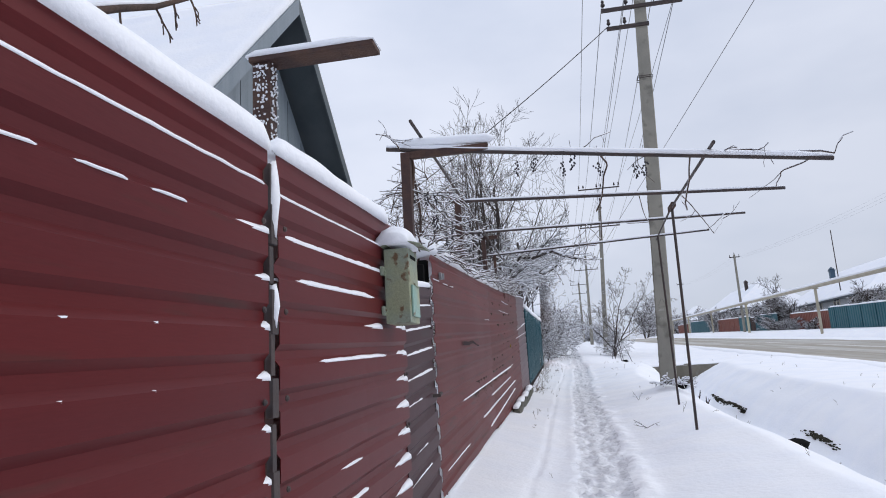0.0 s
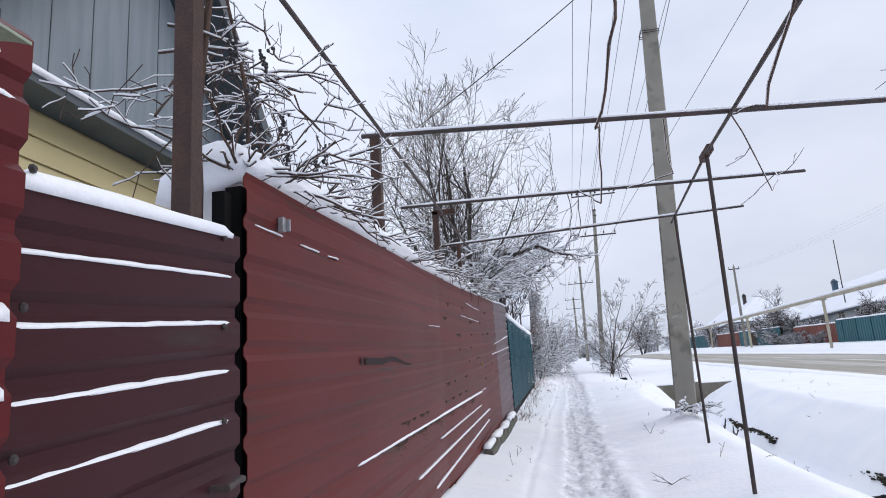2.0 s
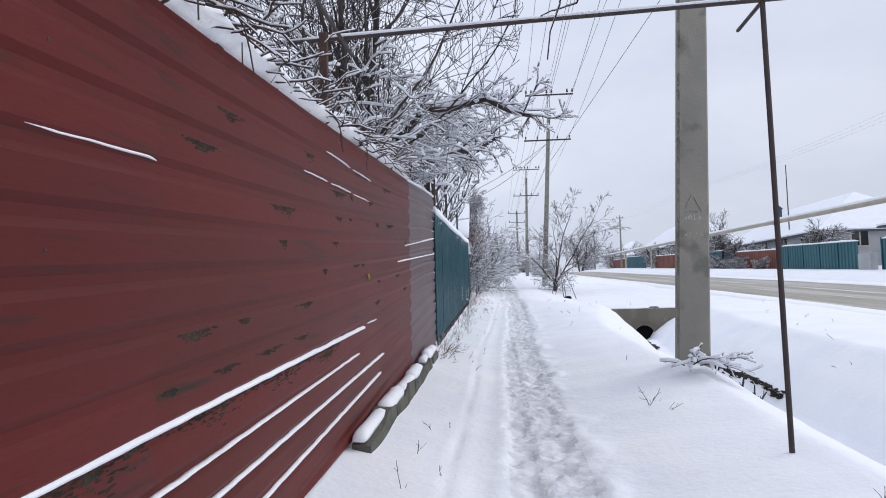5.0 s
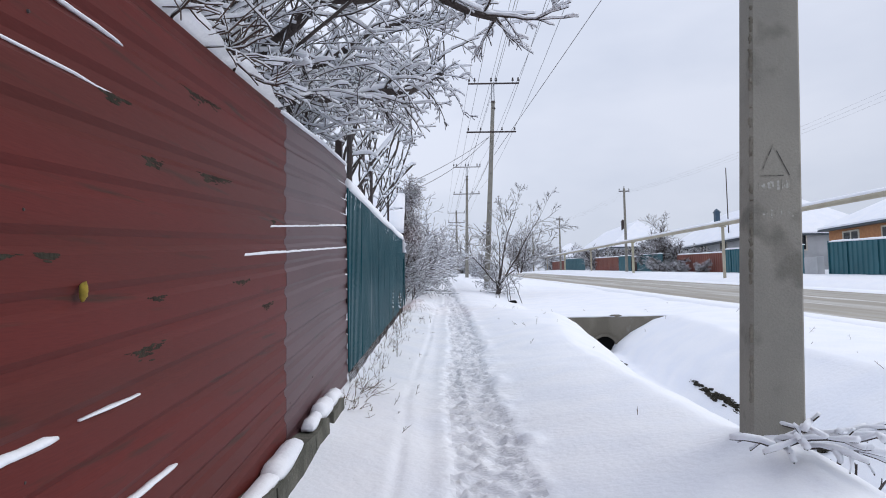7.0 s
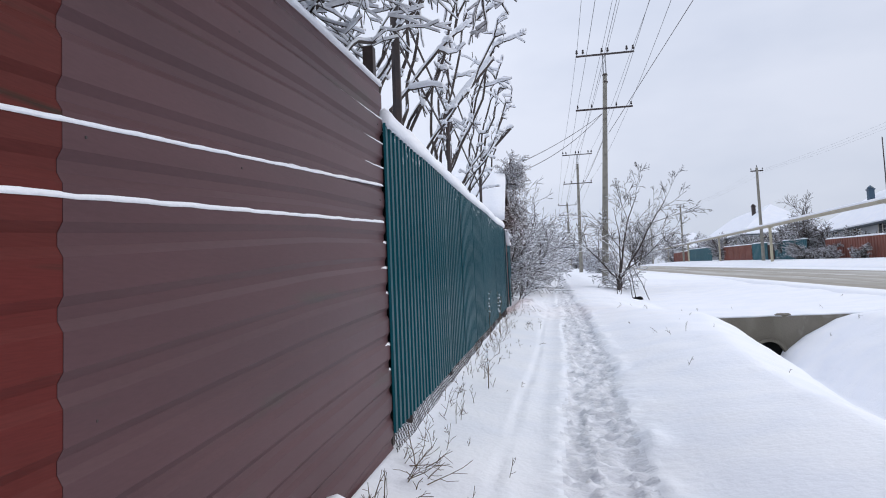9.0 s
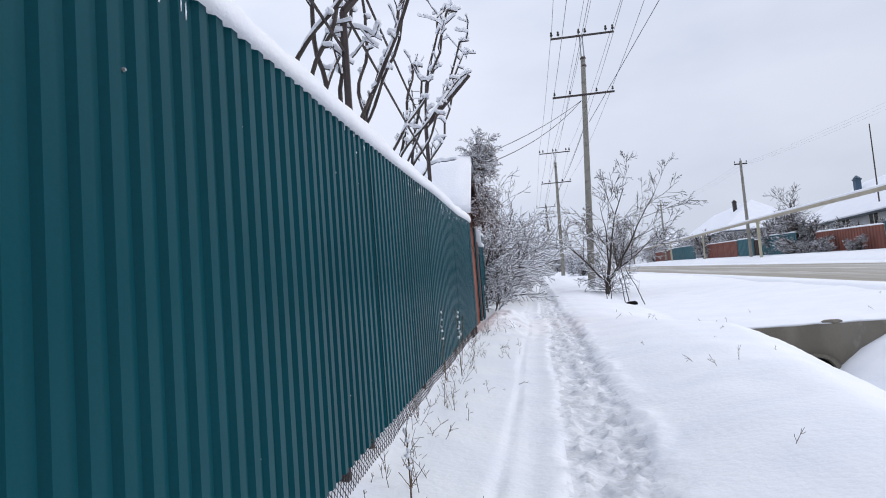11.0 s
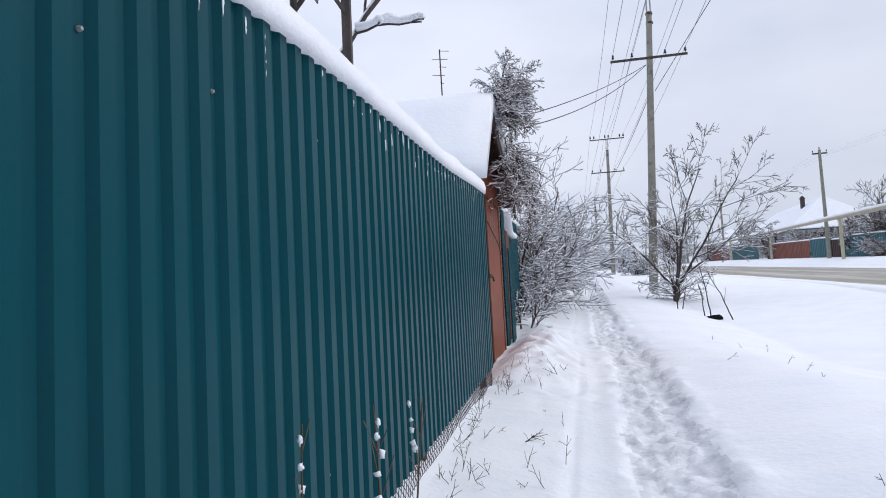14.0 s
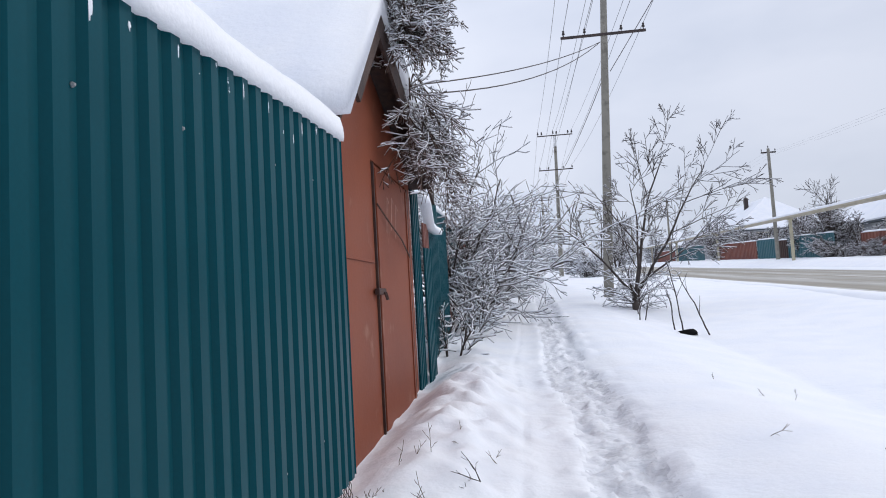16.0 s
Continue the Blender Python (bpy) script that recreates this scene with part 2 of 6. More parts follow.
# ---- mesh building ----
class Shape:
    """Collects vertices and faces of one mesh."""

    def __init__(self):
        self.v, self.f = [], []

    def add(self, verts, faces):
        k = len(self.v)
        self.v.extend(tuple(p) for p in verts)
        self.f.extend(tuple(i + k for i in f) for f in faces)
        return self

    def box(self, x0, x1, y0, y1, z0, z1, bevel=0.0):
        if not bevel:
            self.add([(x, y, z) for z in (z0, z1) for x, y in ((x0, y0), (x1, y0), (x1, y1), (x0, y1))],
                     [(3, 2, 1, 0), (4, 5, 6, 7), (0, 1, 5, 4), (1, 2, 6, 5), (2, 3, 7, 6), (3, 0, 4, 7)])
            return self
        b = bmesh.new()
        bmesh.ops.create_cube(b, size=1, matrix=Matrix.LocRotScale(((x0 + x1) / 2, (y0 + y1) / 2, (z0 + z1) / 2), None, (x1 - x0, y1 - y0, z1 - z0)))
        bmesh.ops.bevel(b, geom=b.edges[:], offset=bevel, segments=2, affect="EDGES", profile=0.6)
        b.verts.index_update()
        self.add([v.co for v in b.verts], [[v.index for v in f.verts] for f in b.faces])
        b.free()
        return self

    def tube(self, pts, radii, n=6, cap=True, squash=1.0):
        """A round bar along points; radii is one number or one per point."""
        pts = [Vector(p) for p in pts]
        if not hasattr(radii, "__len__"):
            radii = [radii] * len(pts)
        k, up = len(self.v), None
        for i, p in enumerate(pts):
            d = (pts[min(i + 1, len(pts) - 1)] - pts[max(i - 1, 0)])
            d = d.normalized() if d.length > 1e-9 else Vector((0, 0, 1))
            if up is None:
                up = Vector((0, 0, 1)) if abs(d.z) < 0.9 else Vector((1, 0, 0))
            s = d.cross(up).normalized()
            w = s.cross(d).normalized()
            up = w
            for j in range(n):
                a = 2 * math.pi * j / n
                q = p + radii[i] * (math.cos(a) * s + squash * math.sin(a) * w)
                self.v.append((q.x, q.y, q.z))
        for i in range(len(pts) - 1):
            for j in range(n):
                a, b = k + i * n + j, k + i * n + (j + 1) % n
                self.f.append((a, b, b + n, a + n))
        if cap:
            self.f.append(tuple(k + j for j in reversed(range(n))))
            self.f.append(tuple(k + (len(pts) - 1) * n + j for j in range(n)))
        return self

    def lathe(self, cx, cy, profile, n=12):
        """Turned round a vertical line; profile is (radius, z) from below."""
        k = len(self.v)
        for r, z in profile:
            for j in range(n):
                a = 2 * math.pi * j / n
                self.v.append((cx + r * math.cos(a), cy + r * math.sin(a), z))
        for i in range(len(profile) - 1):
            for j in range(n):
                a, b = k + i * n + j, k + i * n + (j + 1) % n
                self.f.append((a, b, b + n, a + n))
        self.f.append(tuple(k + j for j in reversed(range(n))))
        self.f.append(tuple(k + (len(profile) - 1) * n + j for j in range(n)))
        return self

    def blob(self, c, r, n=7, m=4, rough=0.15, seed=0):
        """A lumpy ellipsoid."""
        k = len(self.v)
        rng = random.Random(seed)
        self.v.append((c[0], c[1], c[2] - r[2]))
        for i in range(1, m):
            t = -math.pi / 2 + math.pi * i / m
            for j in range(n):
                a = 2 * math.pi * j / n
                q = 1 + rng.uniform(-rough, rough)
                self.v.append((c[0] + r[0] * q * math.cos(t) * math.cos(a), c[1] + r[1] * q * math.cos(t) * math.sin(a), c[2] + r[2] * q * math.sin(t)))
        self.v.append((c[0], c[1], c[2] + r[2]))
        top = len(self.v) - 1
        for j in range(n):
            self.f.append((k, k + 1 + (j + 1) % n, k + 1 + j))
            self.f.append((top, k + 1 + (m - 2) * n + j, k + 1 + (m - 2) * n + (j + 1) % n))
        for i in range(m - 2):
            for j in range(n):
                a, b = k + 1 + i * n + j, k + 1 + i * n + (j + 1) % n
                self.f.append((a, b, b + n, a + n))
        return self

    def loft(self, rings, closed=True, cap=True):
        """Skins a list of rings of equal length."""
        k, n = len(self.v), len(rings[0])
        for r in rings:
            self.v.extend(tuple(p) for p in r)
        for i in range(len(rings) - 1):
            for j in range(n if closed else n - 1):
                a, b = k + i * n + j, k + i * n + (j + 1) % n
                self.f.append((a, b, b + n, a + n))
        if cap and closed:
            self.f.append(tuple(k + j for j in reversed(range(n))))
            self.f.append(tuple(k + (len(rings) - 1) * n + j for j in range(n)))
        return self

    def mesh(self, name, mat, smooth=False):
        me = bpy.data.meshes.new(name)
        me.from_pydata(self.v, [], self.f)
        me.materials.append(mat)
        if smooth:
            me.shade_smooth()
        me.update()
        return me


def thing(name, at, label, category, group="", kind=""):
    """An empty at the base of a thing, to which its parts are hung."""
    ob = new(name)
    ob.empty_display_size = 0.2
    ob.matrix_world = pose(*at)
    return tagged(ob, label, category, group, kind)


def part(name, shape, mat, parent, label="", smooth=False, kind=""):
    """One mesh under a thing or part; the shape is given in world places."""
    ob = new(name, shape.mesh(name, mat, smooth))
    ob.parent = parent
    m = Matrix.Identity(4)
    p = parent
    while p:
        m = p.matrix_basis @ m if p.parent is None else m
        p = p.parent
    ob.matrix_parent_inverse = m.inverted() if parent.parent is None else Matrix.Identity(4)
    return tagged(ob, label, kind=kind)


def solid(name, shape, mat, label="", category="", group="", kind="", smooth=False):
    """A thing or piece of the setting that is one mesh."""
    return tagged(new(name, shape.mesh(name, mat, smooth)), label, category, group, kind)


def lerp(x, table):
    return float(np.interp(x, [a for a, _ in table], [b for _, b in table]))


def wob(x, y=0.0, z=0.0, s=1.0):
    return noise.noise(Vector((x * s, y * s, z * s)))


# ---- the lie of the land ----
RISE = [(-80, -2.2), (0, 0.0), (10, 0.36), (17, 0.58), (25, 0.95), (45, 1.76), (120, 4.6), (200, 6.5), (900, 9.0)]
CROSS = [(-60, 0.3), (-3, 0.25), (-1.15, 0.17), (-0.8, 0.10), (-0.45, 0.04), (-0.1, 0.0), (0.66, 0.0), (0.95, 0.05), (1.4, 0.13), (1.9, 0.19), (2.3, 0.18), (5.8, 0.10), (7.4, 0.05),
         (8.3, 0.02), (8.7, -0.02), (16.9, -0.02), (17.3, 0.16), (18.2, 0.40), (19.0, 0.50), (60, 0.6), (600, 0.6)]
DITCH = [(1.9, 0.0), (2.35, -0.18), (2.8, -0.45), (3.3, -0.82), (3.6, -1.05), (3.95, -1.02), (4.06, -0.78), (4.44, -0.44), (5.1, -0.05), (6.2, 0.0)]
CULVERT_Y = 27.0


def ditch(y):
    return lerp(y, [(-60, 1.0), (CULVERT_Y - 0.05, 1.0), (CULVERT_Y + 0.06, 0.0), (60, 0.0)])


def path_x(y):
    return lerp(y, [(-80, 0.1), (0, 0.13), (6, 0.21), (11, 0.29), (16.5, 0.27), (20, 0.36), (26.5, 0.47), (29.5, 0.50), (32, 0.40), (36, 0.42), (45, 0.52), (90, 0.8)]) + 0.02 * math.sin(0.9 * y + 1)


def ground(x, y):
    z = lerp(y, RISE) + lerp(x, CROSS)
    if 1.8 < x < 7.0:
        wide = 1 - 0.095 * max(0.0, min(1.0, (y - 21) / 5))
        near = max(0.0, min(1.0, (y - 19.5) / 5.0)) * max(0.0, min(1.0, (3.45 - x) / 0.5))
        z += lerp(x * wide - 0.5 * near, DITCH) * ditch(y)
    if 1.0 < x < 8.5 and 25.5 < y < 47:
        z -= lerp(x, [(1.0, 0), (2.0, 0.22), (3.2, 0.48), (5.5, 0.36), (8.5, 0.0)]) * min(1.0, (y - 25.5) / 5, (47 - y) / 6)
        z -= 0.08 * math.exp(-((y - 27.3) / 0.9) ** 2) * max(0.0, min(1.0, x - 2.4, 7.0 - x))
    if 0.9 < x < 3.2 and 12.4 < y < 15.4:
        z += 0.11 * math.exp(-((x - 2.0) / 0.42) ** 2 - ((y - 13.95) / 0.45) ** 2)
    if -1.3 < x < 0.3 and 26 < y < 34:
        z -= 0.17 * math.exp(-((x + 1.2) / 0.26) ** 2) * min(1, (y - 26) / 1.2, (34 - y) / 2)
        z += 0.18 * math.exp(-((x + 0.60) / 0.36) ** 2 - ((y - 29.6) / 2.1) ** 2) * (1 + 0.5 * wob(x, y, 0, 2.2) + 0.6 * wob(x, y, 2, 5.5))
        z += 0.05 * max(0.0, wob(x, y, 4, 4.5)) * min(1, y - 26, (34 - y) / 2)
    return z


def ground_detail(x, y):
    z = 0.035 * wob(x, y, 3, 0.6) + 0.012 * wob(x, y, 7, 2.5) + 0.004 * wob(x, y, 1, 9)
    if 8.4 < x < 17.1:
        return -0.03
    d = x - path_x(y)
    if abs(d) < 0.8 and y < 70:
        edge = 1 / (1 + math.exp((abs(d) - 0.25 - 0.05 * wob(y, 1, 0, 1.7) - 0.03 * wob(x, y, 2, 6)) * 45))
        # ridges pushed up by heels lie across the path
        ridge = 1 - abs(wob(x * 4.2, y * 13, 5))
        lump = 1 - abs(wob(x * 9, y * 24, 9))
        z += edge * (-0.066 + 0.052 * ridge ** 6 + 0.026 * lump ** 5 + 0.020 * wob(x, y, 5, 5.5))
        z += 0.030 * math.exp(-((d - 0.36) / 0.09) ** 2) * max(0.0, 0.5 + 1.2 * wob(y, 6, 0, 2.1) + 0.6 * wob(x, y, 6, 8))
        step = 0.34
        for i in (math.floor(y / step), math.floor(y / step) + 1):
            rng = random.Random(int(i) * 7 + 3)
            cx = path_x(i * step) + (0.11 if i % 2 else -0.11) + rng.uniform(-0.06, 0.06)
            cy = i * step + rng.uniform(-0.08, 0.08)
            q = ((x - cx) / 0.06) ** 2 + ((y - cy) / 0.14) ** 2
            z += -0.022 * math.exp(-q * q)
    e = x - path_x(y) + 0.62
    if abs(e) < 0.4 and y < 40:
        z += (-0.012 - 0.016 * wob(y, 8, 0, 1.4)) * math.exp(-((e - 0.02 * wob(y, 3, 0, 0.9)) / 0.035) ** 2) - 0.016 * math.exp(-((e - 0.18) / 0.13) ** 2)
    return z


def spread(*runs):
    out = []
    for a, b, step in runs:
        out.extend(np.arange(a, b - 1e-6, step).tolist())
    return out


def build_ground():
    xs = spread((-600, -100, 100), (-100, -20, 16), (-20, -4, 2), (-4, -1.3, 0.3), (-1.3, -0.55, 0.06), (-0.55, 0.9, 0.03), (0.9, 2.1, 0.08), (2.1, 5.5, 0.1),
                (5.5, 9, 0.3), (9, 16, 1.0), (16, 20, 0.3), (20, 60, 4), (60, 200, 35), (200, 601, 100))
    ys = spread((-80, -10, 7), (-10, 0, 0.5), (0, 32, 0.033), (32, 48, 0.12), (48, 120, 1.0), (120, 200, 8), (200, 901, 70))
    s = Shape()
    for y in ys:
        for x in xs:
            s.v.append((x, y, ground(x, y) + ground_detail(x, y)))
    w = len(xs)
    s.f = [(j * w + i, j * w + i + 1, (j + 1) * w + i + 1, (j + 1) * w + i) for j in range(len(ys) - 1) for i in range(w - 1)]
    g = solid("ground", s, SNOW, "snow-covered verge with a trodden footpath beside a ditch", "ground", kind="structure", smooth=True)
    g.data.materials.append(TRODDEN)
    idx = np.zeros(len(s.f), dtype=np.int32)
    for n, f in enumerate(s.f):
        x, y, _ = s.v[f[0]]
        if -1 < x < 1.3 and y < 90 and abs(x - path_x(y)) < 0.25 + 0.05 * wob(y, 1, 0, 1.7) + 0.05 * wob(x, y, 4, 9):
            idx[n] = 1
    g.data.polygons.foreach_set("material_index", idx)
    r = Shape()
    xr = spread((8.62, 17.0, 0.44))
    for y in spread((-80, 0, 10), (0, 120, 2), (120, 400, 20)):
        for x in xr:
            crown = 0.04 * math.cos((x - 12.6) / 3.4 * 1.5)
            r.v.append((x + (0.12 * wob(y, 4, 0, 0.8) if x in (xr[0], xr[-1]) else 0), y, lerp(y, RISE) + crown - 0.005))
    w, h = len(xr), len(r.v) // len(xr)
    r.f = [(j * w + i, j * w + i + 1, (j + 1) * w + i + 1, (j + 1) * w + i) for j in range(h - 1) for i in range(w - 1)]
    solid("road", r, ROAD, "asphalt road streaked with brown slush and packed snow", "road", kind="structure", smooth=True)
    r = Shape()
    for k, (x0, wd) in enumerate(((8.42, 0.5), (16.85, 0.75))):
        ring = []
        for y in spread((-40, 0, 5), (0, 120, 1.5), (120, 260, 20)):
            c = x0 + 0.15 * wob(y, k, 0, 0.25)
            hw = wd * (0.7 + 0.3 * wob(y, k, 5, 0.5))
            z = lerp(y, RISE) + 0.04
            ring.append([(c - hw * 1.5, y, z - 0.16), (c - hw, y, z - 0.02), (c - hw * 0.5, y, z + 0.02), (c + hw * 0.6, y, z + 0.02), (c + hw, y, z - 0.03), (c + hw * 1.1, y, z - 0.12)])
        r.loft(ring, closed=False)
    solid("snow_ridges", r, SNOW, "low ridges of packed snow along the road", "snow", kind="stuff", smooth=True)
    r = Shape()
    for k, (x0, wd) in enumerate(((12.75, 0.42), (10.9, 0.16), (14.8, 0.18), (9.1, 0.25))):
        ring = []
        for y in spread((-40, 0, 5), (0, 120, 1.0), (120, 260, 20)):
            c = x0 + 0.12 * wob(y, k, 0, 0.25)
            hw = wd * max(0.05, 0.55 + 0.55 * wob(y, k, 5, 0.6))
            z = lerp(y, RISE) + 0.04 * math.cos((c - 12.6) / 3.4 * 1.5) - 0.005
            ring.append([(c - hw, y, z - 0.006), (c - hw * 0.5, y, z + 0.008), (c + hw * 0.5, y, z + 0.008), (c + hw, y, z - 0.006)])
        r.loft(ring, closed=False)
    solid("slush_ridges", r, SLUSH, "grey slush between the wheel tracks of the road", "slush", kind="stuff", smooth=True)
    for a, b in ((8.7, 10.6), (16.4, 19.2), (23.6, 27.0)):
        w, pts = Shape(), []
        for y in spread((a, b + 0.01, 0.1)):
            z = lerp(y, RISE) - 0.88
            c = 3.76 + 0.10 * wob(y, 2, 0, 0.9)
            hw = 0.22 * min(1, (y - a + 0.05) / 0.4, (b - y + 0.05) / 0.4) * (1 + 0.6 * wob(y, 7, 0, 3))
            pts.append([(c - hw, y, z), (c + hw, y, z)])
        w.loft(pts, closed=False)
        solid("water", w, WATER, "dark open water at the bottom of the ditch", "water", kind="structure")


# ---- fences of corrugated sheet ----
FENCE_X = -1.0


def rib(u, pitch, deep, flat):
    """Height of a trapezoid rib at u; flat is the share of the pitch that lies proud."""
    q = (u / pitch) % 1.0
    s = 0.15
    if q < flat:
        return deep
    if q < flat + s:
        return deep * (1 - (q - flat) / s)
    if q < 1 - s:
        return 0.0
    return deep * (q - 1 + s) / s


def rib_breaks(a, b, pitch, flat):
    out = [a]
    k = math.floor(a / pitch)
    while k * pitch < b:
        for q in (0.0, flat, flat + 0.15, 0.85):
            u = (k + q) * pitch
            if a + 1e-4 < u < b - 1e-4:
                out.append(u)
        k += 1
    return out + [b]


def lying_sheet(y0, y1, top, bottom, x=FENCE_X, pitch=0.150, deep=0.019, flat=0.50, seed=0, waver=0.008, shift=0.0):
    """A sheet with its ribs lying: top and bottom give the height along y."""
    s, rings = Shape(), []
    ys = np.arange(y0, y1, 0.2).tolist() + [y1]
    hmax = max(top(y0) - bottom(y0), top(y1) - bottom(y1))
    us = [v + shift for v in rib_breaks(-shift, hmax - shift, pitch, flat)]
    for y in ys:
        ring = []
        for u in us:
            z = top(y) - min(u, top(y) - bottom(y))
            ring.append((x + rib(u - shift, pitch, deep, flat) + waver * wob(y, u, seed, 1.1), y, z))
        back = [(p[0] - 0.003, p[1], p[2]) for p in reversed(ring)]
        rings.append(ring + back)
    return s.loft(rings)


def ledge(parent, y0, y1, zf, thick, x, seed, out=0.024, ramp=False, blunt=False):
    """Snow lying along one rib, thinning out at its ends, or swelling towards its far end."""
    s = Shape()
    n = max(5, int((y1 - y0) / 0.05))
    rings = []
    for i in range(n + 1):
        y = y0 + (y1 - y0) * i / n
        if ramp:
            e = 0.04 + 0.96 * ((y - y0) / (y1 - y0)) ** 1.3
        else:
            e = min(1.0, 0.3 + (y - y0) / 0.06, 0.3 + (y1 - y) / 0.05) if blunt else min(1.0, 0.05 + (y - y0) / (0.12 + 0.15 * (seed % 3)), 0.05 + (y1 - y) / (0.05 + 0.2 * ((seed + 1) % 2)))
        h = max(0.0015, thick * e * (1 + 0.3 * wob(y, seed, 0, 4) + 0.25 * wob(y, seed, 6, 14)))
        z = zf(y) + 0.003 * wob(y, seed, 2, 9)
        o = out * (0.45 + 0.55 * e)
        rings.append([(x - 0.004, y, z - 0.004), (x + o, y, z - 0.004 - (0.25 * h if ramp else 0)), (x + o * 0.92, y, z + h * 0.45), (x + out * 0.35, y, z + h), (x - 0.004, y, z + h * 1.2)])
    part("snow_ledge", s.loft(rings), SNOW, parent, smooth=True)


def cap_snow(s, y0, y1, zf, width, high, x, seed, step=0.06, sag=0.0):
    """A rounded roll of snow along the top of a fence."""
    rings = []
    n = max(3, int((y1 - y0) / step))
    for i in range(n + 1):
        y = y0 + (y1 - y0) * i / n
        e = min(1.0, (y - y0 + 0.02) / 0.08, (y1 - y + 0.02) / 0.08)
        h = high * e * (1 + 0.35 * wob(y, seed, 0, 1.3) + 0.15 * wob(y, seed, 5, 5))
        w = width * (0.7 + 0.3 * e) * (1 + 0.25 * wob(y, seed, 8, 2))
        z = zf(y)
        rings.append([(x - w, y, z - 0.01), (x + w * 0.9, y, z - 0.012 - sag), (x + w, y, z + h * 0.3), (x + w * 0.75, y, z + h * 0.75), (x + w * 0.1, y, z + h), (x - w * 0.7, y, z + h * 0.8), (x - w, y, z + h * 0.3)])
    s.loft(rings)


def screw(s, y, z, x, r=0.011):
    s.tube([(x, y, z), (x + 0.004, y, z), (x + 0.010, y, z)], [r, r, r * 0.55], 8)


def post_tube(s, x, y, z0, z1, half):
    s.box(x - half, x + half, y - half, y + half, z0, z1, 0.006)


RED_TOP = [(4.9, 2.195), (6.4, 2.275), (8.1, 2.36), (10.3, 2.49), (12.2, 2.63), (14.2, 2.785), (15.6, 2.915), (16.9, 3.0)]


def red_top(y):
    return lerp(y, RED_TOP)


def build_red_fence():
    f = thing("red_fence", (FENCE_X, 0.0, 0.2), "dark red corrugated metal fence with snow on its ribs", "fence")
    bot = lambda y: 0.20 + 0.0325 * y
    top_a = lambda y: 2.06 + 0.0275 * y
    top_b = lambda y: 2.045 + 0.0370 * y
    top_c = lambda y: 1.85 + 0.092 * (y - 3.92)
    part("sheet", lying_sheet(-6.0, 2.05, top_a, bot, x=-0.99, seed=1, pitch=0.165, shift=-0.015), RED, f, smooth=False)
    part("sheet", lying_sheet(2.12, 3.95, top_b, bot, x=-0.99, seed=2, pitch=0.152, shift=0.02), RED, f)
    part("sheet", lying_sheet(3.92, 4.915, top_c, bot, x=-1.006, seed=3, pitch=0.158, shift=-0.008), PURPLE, f, "purple-brown metal sheet")
    # post coloured near black to stand for the shade in the sheet gap
    p = Shape()
    post_tube(p, -1.06, 2.09, 0.0, 2.05, 0.035)
    part("post", p, BLACK, f)
    # dark post, its colour taken to black for shade in the narrow gap
    p = Shape()
    post_tube(p, -1.065, 4.93, 0.1, 2.12, 0.026)
    part("post", p, BLACK, f, "dark steel post, blackened for the shaded gap")
    rail = Shape()
    for dz in (0.35, 1.45):
        rail.tube([(-1.03, -6, 0.2 + dz + 0.03 * -6), (-1.03, 4.9, 0.2 + dz + 0.03 * 4.9)], 0.02, 4)
    part("rail", rail, RUST, f)
    # snow along the ribs
    rng = random.Random(5)
    for k in range(1, 12):
        for tf, a, b, runs in ((top_a, -1.0, 2.05, 0), (top_b, 2.12, 3.93, 1), (top_c, 3.93, 4.88, 2)):
            zf = lambda y, tf=tf, k=k, runs=runs: tf(y) - (0.150, 0.172, 0.150)[runs] - (0.165, 0.152, 0.158)[runs] * (k - 1) + 0.002
            x = -1.006 if runs == 2 else -0.992
            if k == 1:
                ledge(f, a, b, zf, (0.012, 0.014, 0.010)[runs], x, k + runs, blunt=True)
            elif runs == 0:
                ledge(f, b - (0.42 if k == 2 else rng.uniform(0.09, 0.17)), b, zf, 0.020, x, 3 * k, ramp=True)
                if k == 2:
                    for i in range(5):
                        ledge(f, 0.35 + i * 0.26, 0.35 + i * 0.26 + rng.uniform(0.12, 0.2), zf, 0.006, x, k + i, out=0.026, blunt=True)
                elif k in (4, 5):
                    for i in range(3):
                        ledge(f, 0.8 + i * 0.3, 0.86 + i * 0.3, zf, 0.003, x, k + i, out=0.024, blunt=True)
            elif runs == 1:
                if k in (2, 3, 4):
                    ledge(f, a + (0.0 if k < 4 else 0.75), b - (0.42 if k == 2 else 0.50), zf, 0.020, x, k + 1, ramp=k == 4)
                elif k == 5:
                    ledge(f, a + 0.2, b - 0.3, zf, 0.012, x, 4)
                if k > 3:
                    ledge(f, b - rng.uniform(0.32, 0.5), b, zf, 0.026, x, 2 * k, out=0.028, ramp=True)
                if k > 7:
                    ledge(f, a + 0.4, a + 1.0, zf, 0.008, x, k)
            elif k not in (6, 9):
                ledge(f, a, b - (0.0 if k < 5 else rng.uniform(0.1, 0.45)), zf, 0.011, x, k, out=0.019, blunt=True)
    s = Shape()
    cap_snow(s, -6.0, 2.05, top_a, 0.055, 0.075, -1.0, 1, sag=0.01)
    cap_snow(s, 2.12, 3.60, top_b, 0.055, 0.065, -1.0, 2, sag=0.01)
    cap_snow(s, 3.93, 4.86, top_c, 0.035, 0.035, -1.01, 3)
    part("snow_cap", s, SNOW, f, "roll of snow on the top edge", smooth=True)
    s = Shape()
    for k in range(10):
        y = 2.07 + 0.012 * wob(k, 3, 1, 1.3)
        z = 1.98 - 0.15 * k
